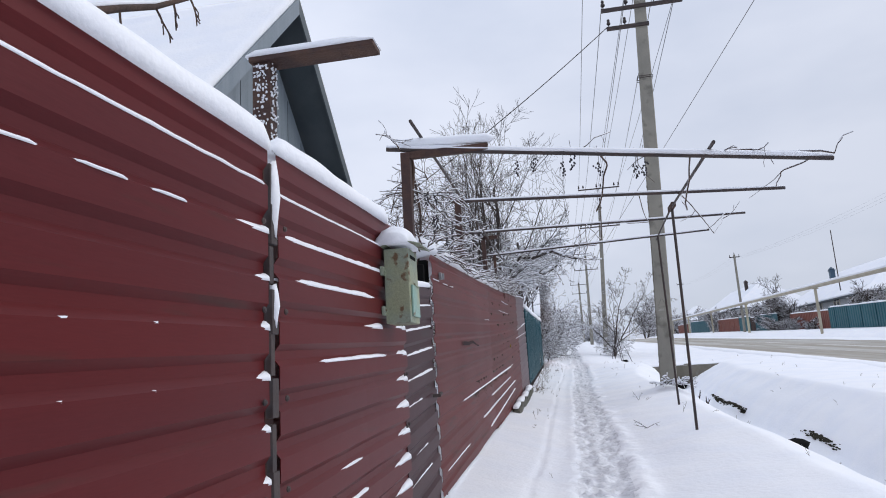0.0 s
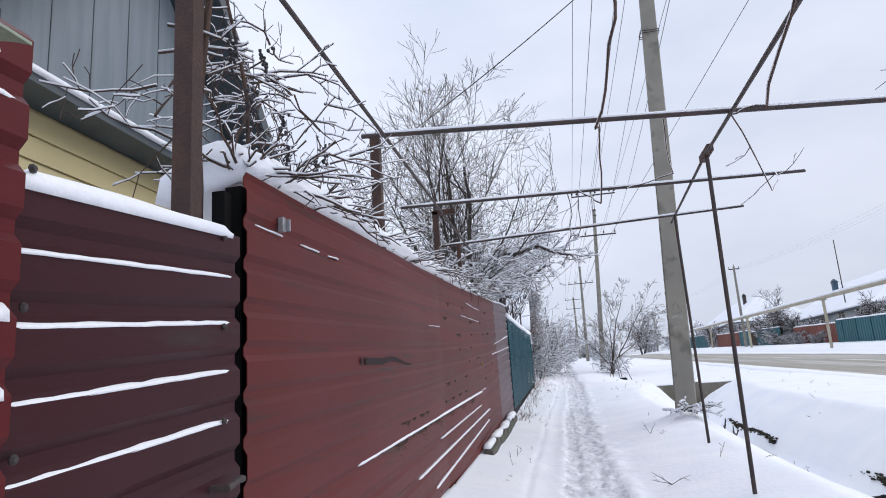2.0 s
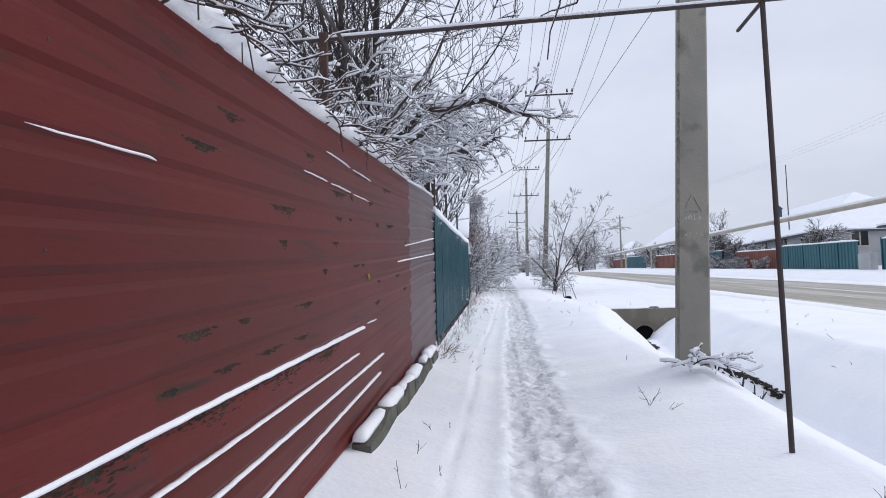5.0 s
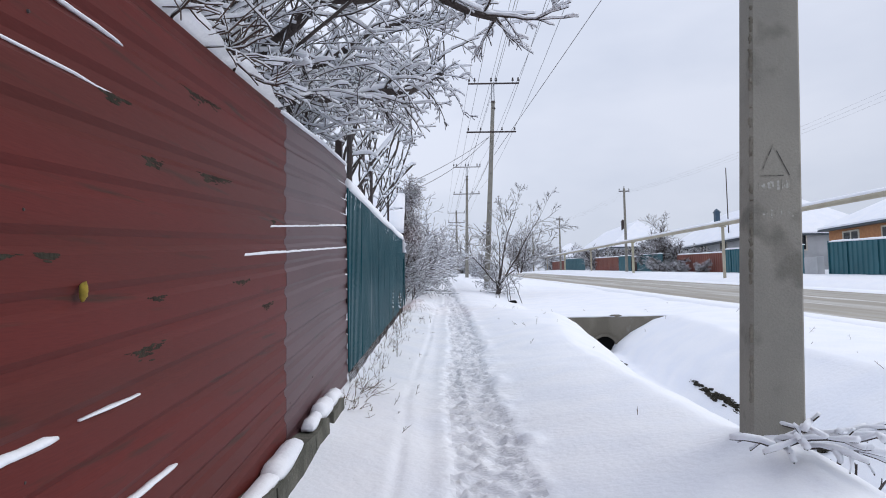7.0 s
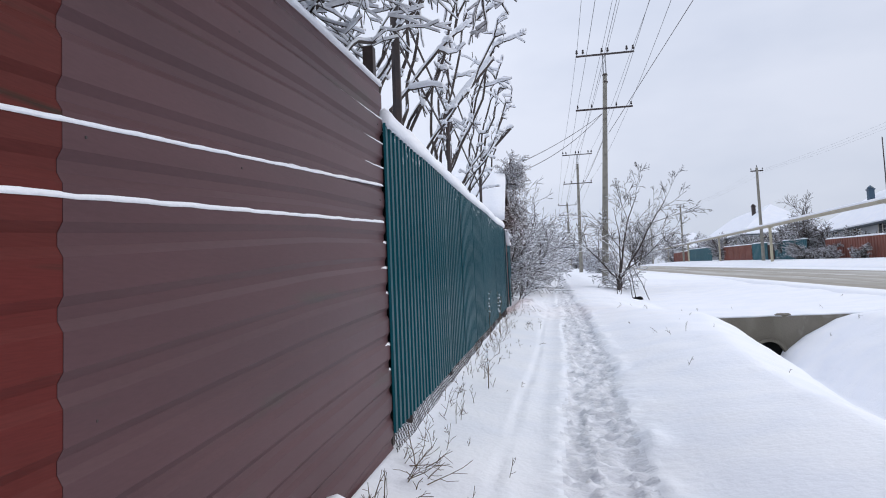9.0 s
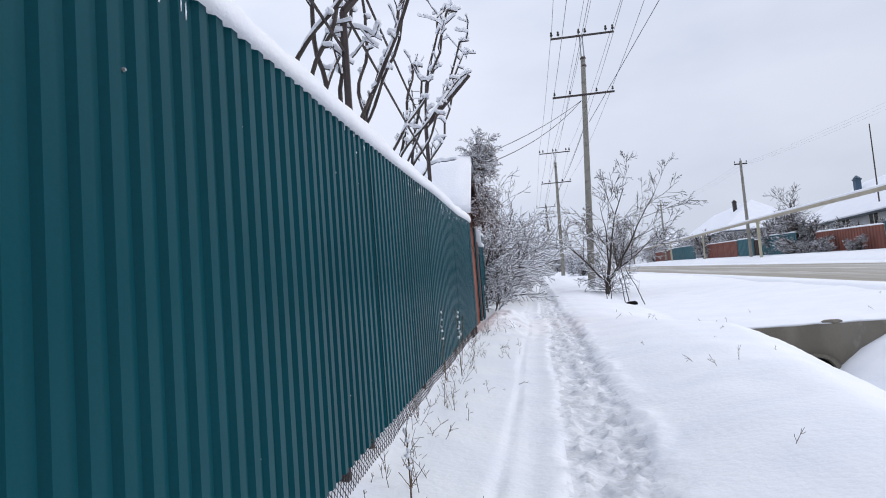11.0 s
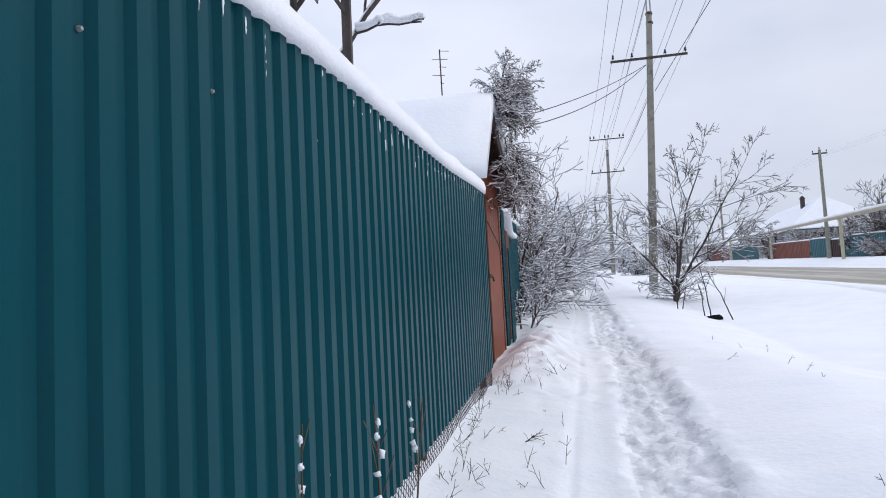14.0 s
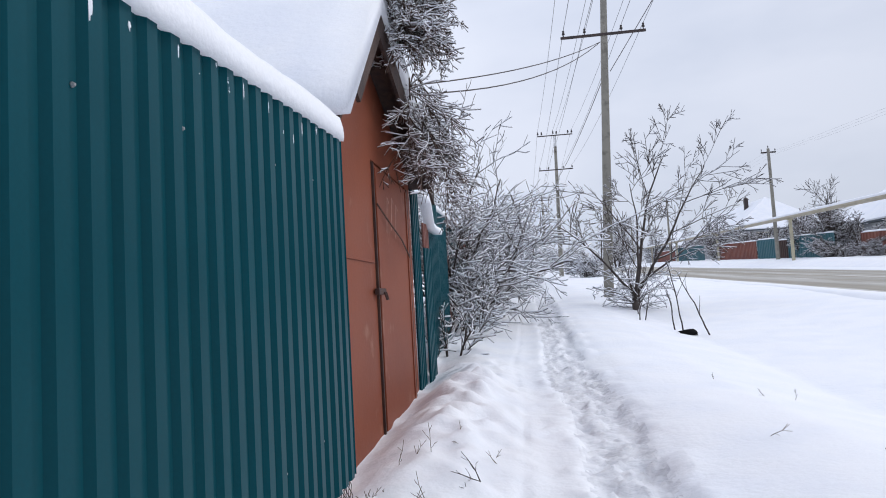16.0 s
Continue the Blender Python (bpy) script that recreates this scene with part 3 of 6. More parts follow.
        s.box(-0.992, -0.970 + 0.004 * (k % 2), y - 0.012, y + 0.020 + 0.016 * (k % 2), z - 0.078 + 0.012 * (k % 3), z + 0.075, 0.003)
    part("torn_edge", s, DARK, f, "dark torn sheet edge")
    for z, r in ((1.93, (0.025, 0.022, 0.13)), (1.55, (0.02, 0.016, 0.07))):
        part("snow_lump", Shape().blob((-0.975, 2.088, z), r, 8, 6, 0.3, 2), SNOW, f, smooth=True)
    for y in (2.0, 2.17, 3.86, 3.98, 4.8):
        for k in range(1, 8, 2):
            s = Shape()
            screw(s, y, 2.0 - 0.15 * k - 0.02 + 0.03 * (y - 2), -0.968 if y < 3.9 else -0.984)
            part("screw", s, DARK, f)
    b = Shape()
    b.tube([(-0.98, 4.72, 1.12), (-0.93, 4.73, 1.12), (-0.93, 4.80, 1.135), (-0.95, 4.86, 1.13)], 0.012, 8)
    part("bolt_hook", b, DARK, f, "black bolt hook")

    g = thing("long_red_fence", (FENCE_X, 5.0, 0.35), "weathered red metal fence with dirty ribs and snow streaks", "fence")
    top = red_top
    bot2 = lambda y: 0.52 + 0.0325 * (y - 9.5)
    edges = [4.96, 6.9, 8.8, 10.6, 12.4, 14.12]
    for i in range(5):
        part("sheet", lying_sheet(edges[i], edges[i + 1], top, bot2, x=-1.0, pitch=0.156, deep=0.014, flat=0.52, seed=10, shift=0.07), RED_WORN if i < 2 else RED_DIRTY, g)
    part("sheet", lying_sheet(14.12, 16.84, top, lambda y: bot2(y) - 0.02, x=-0.9985, pitch=0.156, deep=0.014, flat=0.52, seed=10, shift=0.07), GREY_PURPLE, g, "faded purple-brown sheet")
    for y in (5.06, 8.2, 11.4, 14.4, 16.9):
        p = Shape()
        post_tube(p, -1.07, y, ground(-1, y) - 0.3, top(y) - 0.03 + (0.3 if y > 16 else 0), 0.035)
        # first post is black as well, for the shaded gap beside it
        part("post", p, BLACK if y < 6 else DARK, g)
    # snow runs: start, end, height at the start, height at the end, thickness
    runs = [(6.2, 11.7, 1.008, 1.285, 0.015), (8.55, 11.5, 0.945, 1.118, 0.004), (7.6, 12.45, 0.742, 1.030, 0.007), (8.2, 12.3, 0.586, 0.890, 0.007), (5.0, 6.6, 0.52, 0.60, 0.009),
            (8.27, 8.8, 1.90, 1.927, 0.004), (10.65, 11.3, 2.362, 2.384, 0.002), (11.4, 12.0, 2.387, 2.407, 0.003), (10.25, 10.7, 2.17, 2.188, 0.002), (10.8, 11.3, 2.192, 2.211, 0.002), (11.4, 11.95, 2.215, 2.237, 0.002), (13.72, 16.84, 2.022, 2.35, 0.013), (13.2, 16.84, 1.828, 2.12, 0.019),
            (5.05, 5.3, 2.02, 2.03, 0.002), (5.5, 5.72, 2.035, 2.045, 0.002), (5.85, 6.0, 2.05, 2.058, 0.002), (11.8, 12.15, 1.31, 1.325, 0.006)]
    for i, (a, b, za, zb, th) in enumerate(runs):
        ledge(g, a, b, lambda y, a=a, b=b, za=za, zb=zb: za + (zb - za) * (y - a) / (b - a), th, -1.0, i, out=0.018, blunt=b - a > 2.5)
    for k, a in ((1, 15.9), (2, 16.3), (3, 16.25)):
        ledge(g, a, 16.84, lambda y, k=k: top(y) - 0.066 - 0.156 * k, 0.007, -1.0, k, out=0.019, ramp=True)
    rng = random.Random(8)
    for k in range(6, 12):
        if k != 9:
            ledge(g, 16.84 - rng.uniform(0.08, 0.25), 16.84, lambda y, k=k: top(y) - 0.066 - 0.156 * k, 0.014, -0.998, k, out=0.017, ramp=True)
    s = Shape()
    cap_snow(s, 14.0, 16.84, top, 0.03, 0.02, -1.0, 7)
    part("snow_cap", s, SNOW, g, smooth=True)
    for y in (5.06, 6.95, 8.3, 10.6, 11.5, 14.16, 14.9, 16.7):
        for k in (1, 4, 8, 11):
            s = Shape()
            screw(s, y + 0.03 * (k % 3), top(y) - 0.066 - 0.156 * k - 0.05, -0.993, 0.006)
            part("screw", s, DARK, g)
    # moss and dirt that clings below the ribs
    rng = random.Random(77)
    for m in range(48):
        k = rng.choice((1, 2, 2, 3, 3, 4, 5, 6, 6, 7, 7, 8))
        yc, half = rng.uniform(8.6, 14.0) if k < 7 else rng.uniform(7.0, 14.0), rng.uniform(0.04, 0.17)
        foot = lambda y, k=k: top(y) - 0.066 - 0.156 * k
        deep = rng.uniform(0.006, 0.018)
        if m < 6:
            yc, half, deep = 7.2 + 0.68 * m, 0.42, 0.030
            foot = lambda y: 1.008 + 0.0504 * (y - 6.2) - 0.008
        s = Shape()
        for j in range(int(18 + half * 300)):
            q = rng.choice((0.35, 0.6, 0.85, 1.0))
            y = yc + rng.uniform(-1, 1) * half * q
            z = foot(y) - abs(rng.gauss(0, deep)) * (1.15 - abs(y - yc) / half)
            u = top(y) - z
            x = -1.0 + rib(u - 0.07, 0.156, 0.014, 0.52) + 0.008 * wob(y, u, 10, 1.1)
            s.blob((x, y, z), (0.0014, rng.uniform(0.005, 0.028), rng.uniform(0.0015, 0.005)), 6, 3, 0.4, j)
        part("dirt_streak", s, SOIL, g, "dark mossy dirt along a rib", kind="stuff")
    # a bracket, a sprayed stroke and a patch of lichen
    s = Shape()
    s.box(-0.98, -0.955, 5.22, 5.25, 2.03, 2.09, 0.004)
    s.box(-0.98, -0.94, 5.25, 5.262, 2.035, 2.085, 0.003)
    part("bracket", s, ZINC, g, "small steel bracket")
    s = Shape()
    pts = [(-0.9805, 6.36 + 0.07 * i, 1.544 + 0.0016 * i + (0.018 * math.sin((i - 5) * 0.45) if i > 5 else 0.0), 0.019 if i < 7 else 0.018 - 0.0012 * (i - 6)) for i in range(17)]
    s.loft([[(p[0], p[1], p[2] - p[3]), (p[0] + 0.001, p[1], p[2] + p[3])] for p in pts], closed=False)
    s.loft([[(-0.9805, y, 1.543 - hw), (-0.9795, y, 1.543 + hw)] for y, hw in ((6.275, 0.010), (6.29, 0.019), (6.322, 0.019), (6.335, 0.010))], closed=False)
    part("sprayed_stroke", s, GRAFFITI, g, "faded dark spray-paint stroke")
    s = Shape()
    s.blob((-0.978, 11.78, 1.65), (0.010, 0.014, 0.026), 9, 6, 0.3, 4)
    part("lichen", s, MOSS, g, "yellow lichen patch", smooth=True)

    pl = thing("plinth", (-0.9, 13.2, 0.5), "low broken mossy concrete plinth under the fence", "plinth")
    ends = [11.15, 12.25, 13.35, 14.4, 15.1, 15.65]
    for i in range(5):
        s = Shape()
        a, b = ends[i], ends[i + 1] - 0.025
        za, zb = bot2(a) + 0.03, bot2(b) + 0.06
        if i == 3:
            b -= 0.25
        s.loft([[(-0.972, y, 0.2), (-0.83 + 0.03 * wob(y, 1, 0, 3), y, 0.2), (-0.85 + 0.03 * wob(y, 2, 0, 3), y, z), (-0.972, y, z + 0.01)]
                for y, z in ((a, za - 0.04 * (i == 0)), ((a * 2 + b) / 3, za), ((a + b * 2) / 3, zb), (b, zb - 0.02))])
        part("concrete_block", s, PLINTH, pl)
    s = Shape()
    for k, (a, b, w, hh) in enumerate(((11.1, 11.9, 0.05, 0.04), (11.95, 12.7, 0.062, 0.055), (12.75, 13.5, 0.055, 0.045), (13.45, 14.1, 0.065, 0.06), (14.42, 14.8, 0.05, 0.05), (14.76, 15.2, 0.066, 0.08), (15.22, 15.65, 0.058, 0.055))):
        cap_snow(s, a, b, lambda y, a=a: bot2(y) + (0.035 if a < 14.2 else 0.06), w, hh * 1.2, -0.918, 3 + k, step=0.035)
    part("snow_cap", s, SNOW, pl, smooth=True)


def build_green_fence():
    f = thing("teal_fence", (FENCE_X, 17.0, 0.7), "teal corrugated metal fence with snow on its top edge", "fence")
    top = lambda y: lerp(y, [(16.84, 2.75), (18.7, 2.80), (20.8, 2.84), (23.3, 2.935), (25.5, 2.98), (26.7, 3.05), (27.3, 3.07)])
    bot = lambda y: 0.83 + 0.0448 * (y - 16.84)
    pitch, deep, flat, phase = 0.115, 0.019, 0.42, 0.064
    y, i = 16.83, 0
    while y < 27.2:
        b = min(y + 1.15, 27.30)
        s, rings = Shape(), []
        for u in [v - phase for v in rib_breaks(y + phase, b + phase, pitch, flat)]:
            x = -0.985 + rib(u + phase, pitch, deep, flat) + 0.003 * (i % 2) + 0.004 * wob(u, i, 0, 0.7)
            zt, zb = top(u), bot(u) + (0.0 if u < 26.9 else 0.0)
            rings.append([(x - 0.002, u, zb), (x + 0.001, u, zb), (x + 0.001 + 0.003 * wob(u, 3, 0, 1.0), u, (zt + zb) / 2), (x + 0.001, u, zt), (x - 0.002, u, zt)])
        part("sheet", s.loft(rings), TEAL, f)
        y, i = b - 0.03, i + 1
    for y in (17.0, 19.5, 22.0, 24.5, 27.1):
        p = Shape()
        post_tube(p, -1.05, y, ground(-1, y) - 0.3, top(y) - 0.02, 0.03)
        part("post", p, DARK, f)
    for dz in (0.35, 1.55):
        p = Shape()
        p.tube([(-1.005, 16.9, 0.83 + dz), (-1.005, 27.2, 0.83 + dz + 0.0385 * 10.3)], 0.018, 4)
        part("rail", p, DARK, f)
    s = Shape()
    for y in np.arange(17.1, 27.2, 1.15):
        for q, dz in ((0.0, 0.36), (0.46, 0.36), (0.0, 1.55), (0.46, 1.55)):
            yy = round((y + q) / pitch) * pitch + 0.72 * pitch - phase
            if yy < 27.2:
                s2 = Shape()
                screw(s2, yy, 0.83 + dz + 0.0385 * (yy - 16.84), -0.985, 0.007)
                part("screw", s2, ZINC, f)
    cap_snow(s, 16.85, 27.28, top, 0.055, 0.115, -0.99, 12, sag=0.006)
    part("snow_cap", s, SNOW, f, "roll of snow on the top edge", smooth=True)
    s = Shape()
    rng = random.Random(2)
    u = 16.9
    while u < 27.2:
        for _ in range(rng.choice((0, 1, 1, 2))):
            h = rng.choice((0.006, 0.010, 0.015, 0.025)) * rng.uniform(0.7, 1.3)
            zc = top(u) - 0.03 - h - rng.choice((0.0, 0.01, 0.03, 0.06, 0.11))
            s = Shape()
            s.blob((-0.964, math.floor(u / pitch) * pitch + rng.choice((0.04, 0.10, 0.34)) * pitch - phase, zc), (0.0025, rng.uniform(0.003, 0.006), h), 6, 6, 0.5, int(u * 100))
            part("snow_streak", s, SNOW, f, smooth=True)
        u += pitch
    
    # wire netting under the sheets
    n = Shape()
    step = 0.05
    for k in range(-16, int(10.4 / step)):
        for d in (1, -1):
            pts = []
            for q in range(7):
                y = 16.85 + (k + (q if d > 0 else 16 - q)) * step
                if 16.84 < y < 27.3:
                    zb = bot(y) + 0.06 - 0.05 * q
                    pts.append((-0.99 + 0.03 * q / 6 * (1 + 0.8 * wob(y, 1, 0, 2)), y, zb))
            if len(pts) > 1:
                n.tube(pts, 0.0022, 3, cap=False)
    solid("wire_netting", n, DARK, "rusty chain-link netting under the teal fence", "netting", kind="stuff")


# ---- branches and snow on them ----
def fence_top(y):
    """The height of what stands on the fence line at y."""
    return lerp(y, [(0, 2.2), (4.97, 2.3), (8, 2.4), (12.2, 2.68), (16.84, 3.05), (16.95, 2.9), (27.3, 3.2), (27.4, 3.5), (31.5, 3.5), (45, 3.9)])


def behind_fence(reach):
    """Keeps branches behind the fence line, and no farther over it than reach."""
    return lambda q: q.x < -1.16 or (q.z > fence_top(q.y) + 0.08 and q.x < reach)


def grow(rng, p, d, length, r, depth, out, spec):
    """One branch as a bent line, then its side branches. out collects (points, radii)."""
    n = max(3, int(length / spec.get("seg", 0.18)))
    pts, rad = [p.copy()], [r]
    d = d.normalized()
    for i in range(n):
        d = (d + Vector((rng.gauss(0, 1), rng.gauss(0, 1), rng.gauss(0, 1))) * spec["bend"] + Vector((0, 0, spec["lift"][min(depth, len(spec["lift"]) - 1)]))).normalized()
        q = p + d * (length / n)
        if "keep" in spec and not spec["keep"](q):
            d = (d + spec.get("push", Vector((-0.9, 0, 0.5)))).normalized()
            q = p + d * (length / n)
            if not spec["keep"](q):
                break
        p = q
        pts.append(p.copy())
        rad.append(max(spec.get("tip", 0.003), r * (1 - (1 - spec["taper"]) * (i + 1) / n)))
    if len(pts) < 2:
        return
    out.append((pts, rad, depth))
    n = len(pts) - 1
    if depth >= spec["levels"] or n < 2:
        return
    kids = spec["kids"][min(depth, len(spec["kids"]) - 1)]
    for k in range(kids):
        t = spec["low"][min(depth, len(spec["low"]) - 1)]
        t = t + (1 - t) * (k + rng.random()) / kids
        i = min(n - 1, int(t * n))
        base = pts[i]
        fwd = (pts[i + 1] - pts[i]).normalized()
        side = fwd.cross(Vector((rng.gauss(0, 1), rng.gauss(0, 1), rng.gauss(0, 1)))).normalized()
        ang = radians(rng.uniform(*spec["angle"]))
        nd = fwd * math.cos(ang) + side * math.sin(ang)
        nl = length * rng.uniform(*spec["shrink"]) * (1.15 - 0.5 * t)
        grow(rng, base.copy(), nd, nl, max(spec.get("tip", 0.003), rad[i] * spec["thin"]), depth + 1, out, spec)


def branch_shapes(lines, snow=1.0, min_snow=0.008, bias=0.0):
    wood, white = Shape(), Shape()
    for pts, rad, depth in lines:
        wood.tube(pts, rad, 7 if rad[0] > 0.03 else 4 if rad[0] > 0.01 else 3, cap=rad[0] > 0.03)
        if snow <= 0:
            continue
        sp, sr = [], []
        for i, q in enumerate(pts):
            t = pts[min(i + 1, len(pts) - 1)] - pts[max(i - 1, 0)]
            flat = 1 - min(1.0, abs(t.normalized().z) ** 2.0)
            w = (min_snow + min(rad[i], 0.03) * 0.6) * snow * flat * max(0.25, 1 + 0.45 * wob(q.x, q.y, q.z, 5) + 0.5 * wob(q.x, q.y, q.z, 13))
            sp.append(q + Vector((0, 0, rad[i] * 0.7 + w * 0.62)))
            sr.append(max(0.0008, w))
        if max(sr) > 0.004:
            white.tube(sp, sr, 6 if max(sr) > 0.02 else 4, cap=True, squash=0.85)
    return wood, white


def tree(name, at, spec, seed, label, category, group="", wood_mat=None, snow=1.0, min_snow=0.008, stems=None):
    rng = random.Random(seed)
    lines = []
    for off, d, ln, r in stems:
        grow(rng, Vector(at) + Vector(off), Vector(d), ln, r, 0, lines, spec)
    wood, white = branch_shapes(lines, snow, min_snow)
    ob = thing(name, at, label, category, group)
    part("trunk", wood, wood_mat or BARK, ob, smooth=True)
    if white.v:
        part("snow", white, SNOW, ob, "snow along the branches", smooth=True, kind="stuff")
    return ob


# ---- mailbox ----
def build_mailbox():
    x0, x1, y0, y1, z0, z1 = -0.955, -0.815, 3.46, 3.68, 1.565, 1.98
    b = thing("mailbox", (x0, 3.58, z0), "pale green rusty metal mailbox hung on the fence, capped with snow", "mailbox")
    part("body", Shape().box(x0, x1, y0, y1, z0, z1, 0.006), BOX_PAINT, b)
    part("slot", Shape().box(x1 - 0.002, x1 + 0.002, y0 + 0.04, y1 - 0.05, z1 - 0.055, z1 - 0.035), BLACK, b)
    s = Shape()
    s.box(x1 + 0.001, x1 + 0.012, y0 + 0.03, y0 + 0.19, z0 + 0.035, z0 + 0.21, 0.004)
    d = part("door", s, BOX_DOOR, b, "small mint-green flap door")
    h = Shape()
    h.tube([(x1 + 0.016, y0 + 0.05, z0 + 0.215), (x1 + 0.016, y0 + 0.16, z0 + 0.205)], 0.005, 6)
    part("hinge", h, BOX_PAINT, b)
    r = Shape()
    rings = []
    for i in range(9):
        a = i / 8
        xx = x0 - 0.01 + a * (x1 - x0 + 0.085)
        zz = z1 + 0.012 + 0.03 * math.sin(a * 2.6) - 0.02 * a
        rings.append([(xx, y0 - 0.02, zz), (xx, y1 + 0.02, zz), (xx, y1 + 0.02, zz + 0.006), (xx, y0 - 0.02, zz + 0.006)])
    part("lid", r.loft(rings), BOX_PAINT, b, "curved overhanging lid")
    for z in (z0 + 0.07, z0 + 0.29):
        s = Shape()
        s.box(x0 - 0.012, x0 + 0.006, y0 - 0.045, y0 + 0.004, z - 0.025, z + 0.025, 0.004)
        s.tube([(x0 + 0.006, y0 - 0.025, z), (x0 + 0.014, y0 - 0.025, z)], 0.008, 6)
        part("bracket", s, BOX_PAINT, b)
    s = Shape()
    rings = []
    for i in range(11):
        a = i / 10
        y = y0 - 0.045 + a * (y1 - y0 + 0.085)
        e = math.sin(min(1, max(0.06, a * 1.02)) * math.pi) ** 0.45
        ring = []
        for j in range(12):
            t = j / 11 * math.pi
            ring.append((x0 + 0.055 - (0.105 + 0.01 * wob(a, t, 0, 3)) * math.cos(t) * (0.75 + 0.25 * e), y, z1 + 0.02 + 0.125 * e * math.sin(t) ** 0.7 * (1 + 0.12 * wob(a, t, 3, 3))))
        rings.append(ring)
    part("snow_cap", s.loft(rings), SNOW, b, "thick rounded cap of snow", smooth=True)


# ---- pergola of rods over the footpath, with a vine ----
def snow_rod(wood, white, a, b, r, snow=0.014, n=14):
    a, b = Vector(a), Vector(b)
    wood.tube([a.lerp(b, i / n) for i in range(n + 1)], r, 7)
    white.tube([a.lerp(b, i / n) + Vector((0, 0, r * 0.7 + snow * 0.6 * (1 + 0.35 * wob(i, a.y, 0, 0.9)))) for i in range(n + 1)],
               [max(0.002, snow * min(1, (i + 0.6) / 1.2, (n - i + 0.6) / 1.2) * (1 + 0.25 * wob(i, a.y, 2, 0.7))) for i in range(n + 1)], 6)


def build_pergola():
    p = thing("pergola", (0.4, 7.8, 0.4), "rusty iron pergola of thin rods over the footpath, with snow", "pergola")
    bars = [((-1.25, 4.75, 3.03), (1.93, 4.75, 2.58), 0.016), ((-1.15, 7.05, 3.16), (2.38, 7.1, 2.95), 0.016), ((-1.40, 9.25, 3.24), (2.58, 9.35, 3.18), 0.014), ((-1.35, 11.1, 3.19), (2.46, 11.03, 3.29), 0.013)]
    for i, (a, b, r) in enumerate(bars):
        w, s = Shape(), Shape()
        snow_rod(w, s, a, b, r, 0.022 if i == 0 else 0.014)
        bar = part("crossbar", w, DARK, p)
        part("snow", s, SNOW, bar, smooth=True)
    # angle iron of the first frame
    s = Shape()
    s.box(-1.13, -0.45, 4.73, 4.78, 2.93, 2.985, 0.003)
    part("bracket", s, RUST, p)
    s = Shape()
    snow_rod(Shape(), s, (-1.15, 4.75, 3.03), (-0.40, 4.75, 2.99), 0.02, 0.036)
    part("snow", s, SNOW, p, smooth=True)
    for y, zt, h, x in ((4.76, 2.98, 0.036, -1.10), (7.08, 3.15, 0.034, -1.06), (9.3, 3.17, 0.030, -1.05), (10.9, 3.16, 0.024, -1.06)):
        s = Shape()
        s.box(x - h, x + h, y - h, y + h, ground(-1, y) - 0.2, zt, 0.004)
        part("post", s, RUST, p)
    s = Shape()
    s.box(-1.08, -0.84, 9.27, 9.33, 3.13, 3.18, 0.004)
    part("bracket", s, RUST, p)
    for pts in (((-0.97, 4.4, 3.10), (-0.97, 11.3, 3.16)), ((1.12, 4.55, 2.73), (1.44, 8.35, 3.12)), ((1.43, 8.1, 3.12), (1.70, 11.6, 3.30))):
        s = Shape()
        s.tube(pts, 0.013, 7)
        part("long_rod", s, DARK, p)
    for a, b in (((1.44, 8.25, 3.12), (1.42, 8.33, 0.35)), ((1.65, 11.05, 3.27), (1.66, 11.02, 0.45))):
        s = Shape()
        s.tube([a, b], 0.017, 8)
        part("leg", s, DARK, p)
    s = Shape()
    s.box(1.415, 1.465, 8.10, 8.42, 3.09, 3.15, 0.004)
    part("bracket", s, RUST, p)


def hang_line(a, b, sag, n=10):
    a, b = Vector(a), Vector(b)
    return [a.lerp(b, i / n) - Vector((0, 0, 4 * sag * (i / n) * (1 - i / n))) for i in range(n + 1)]


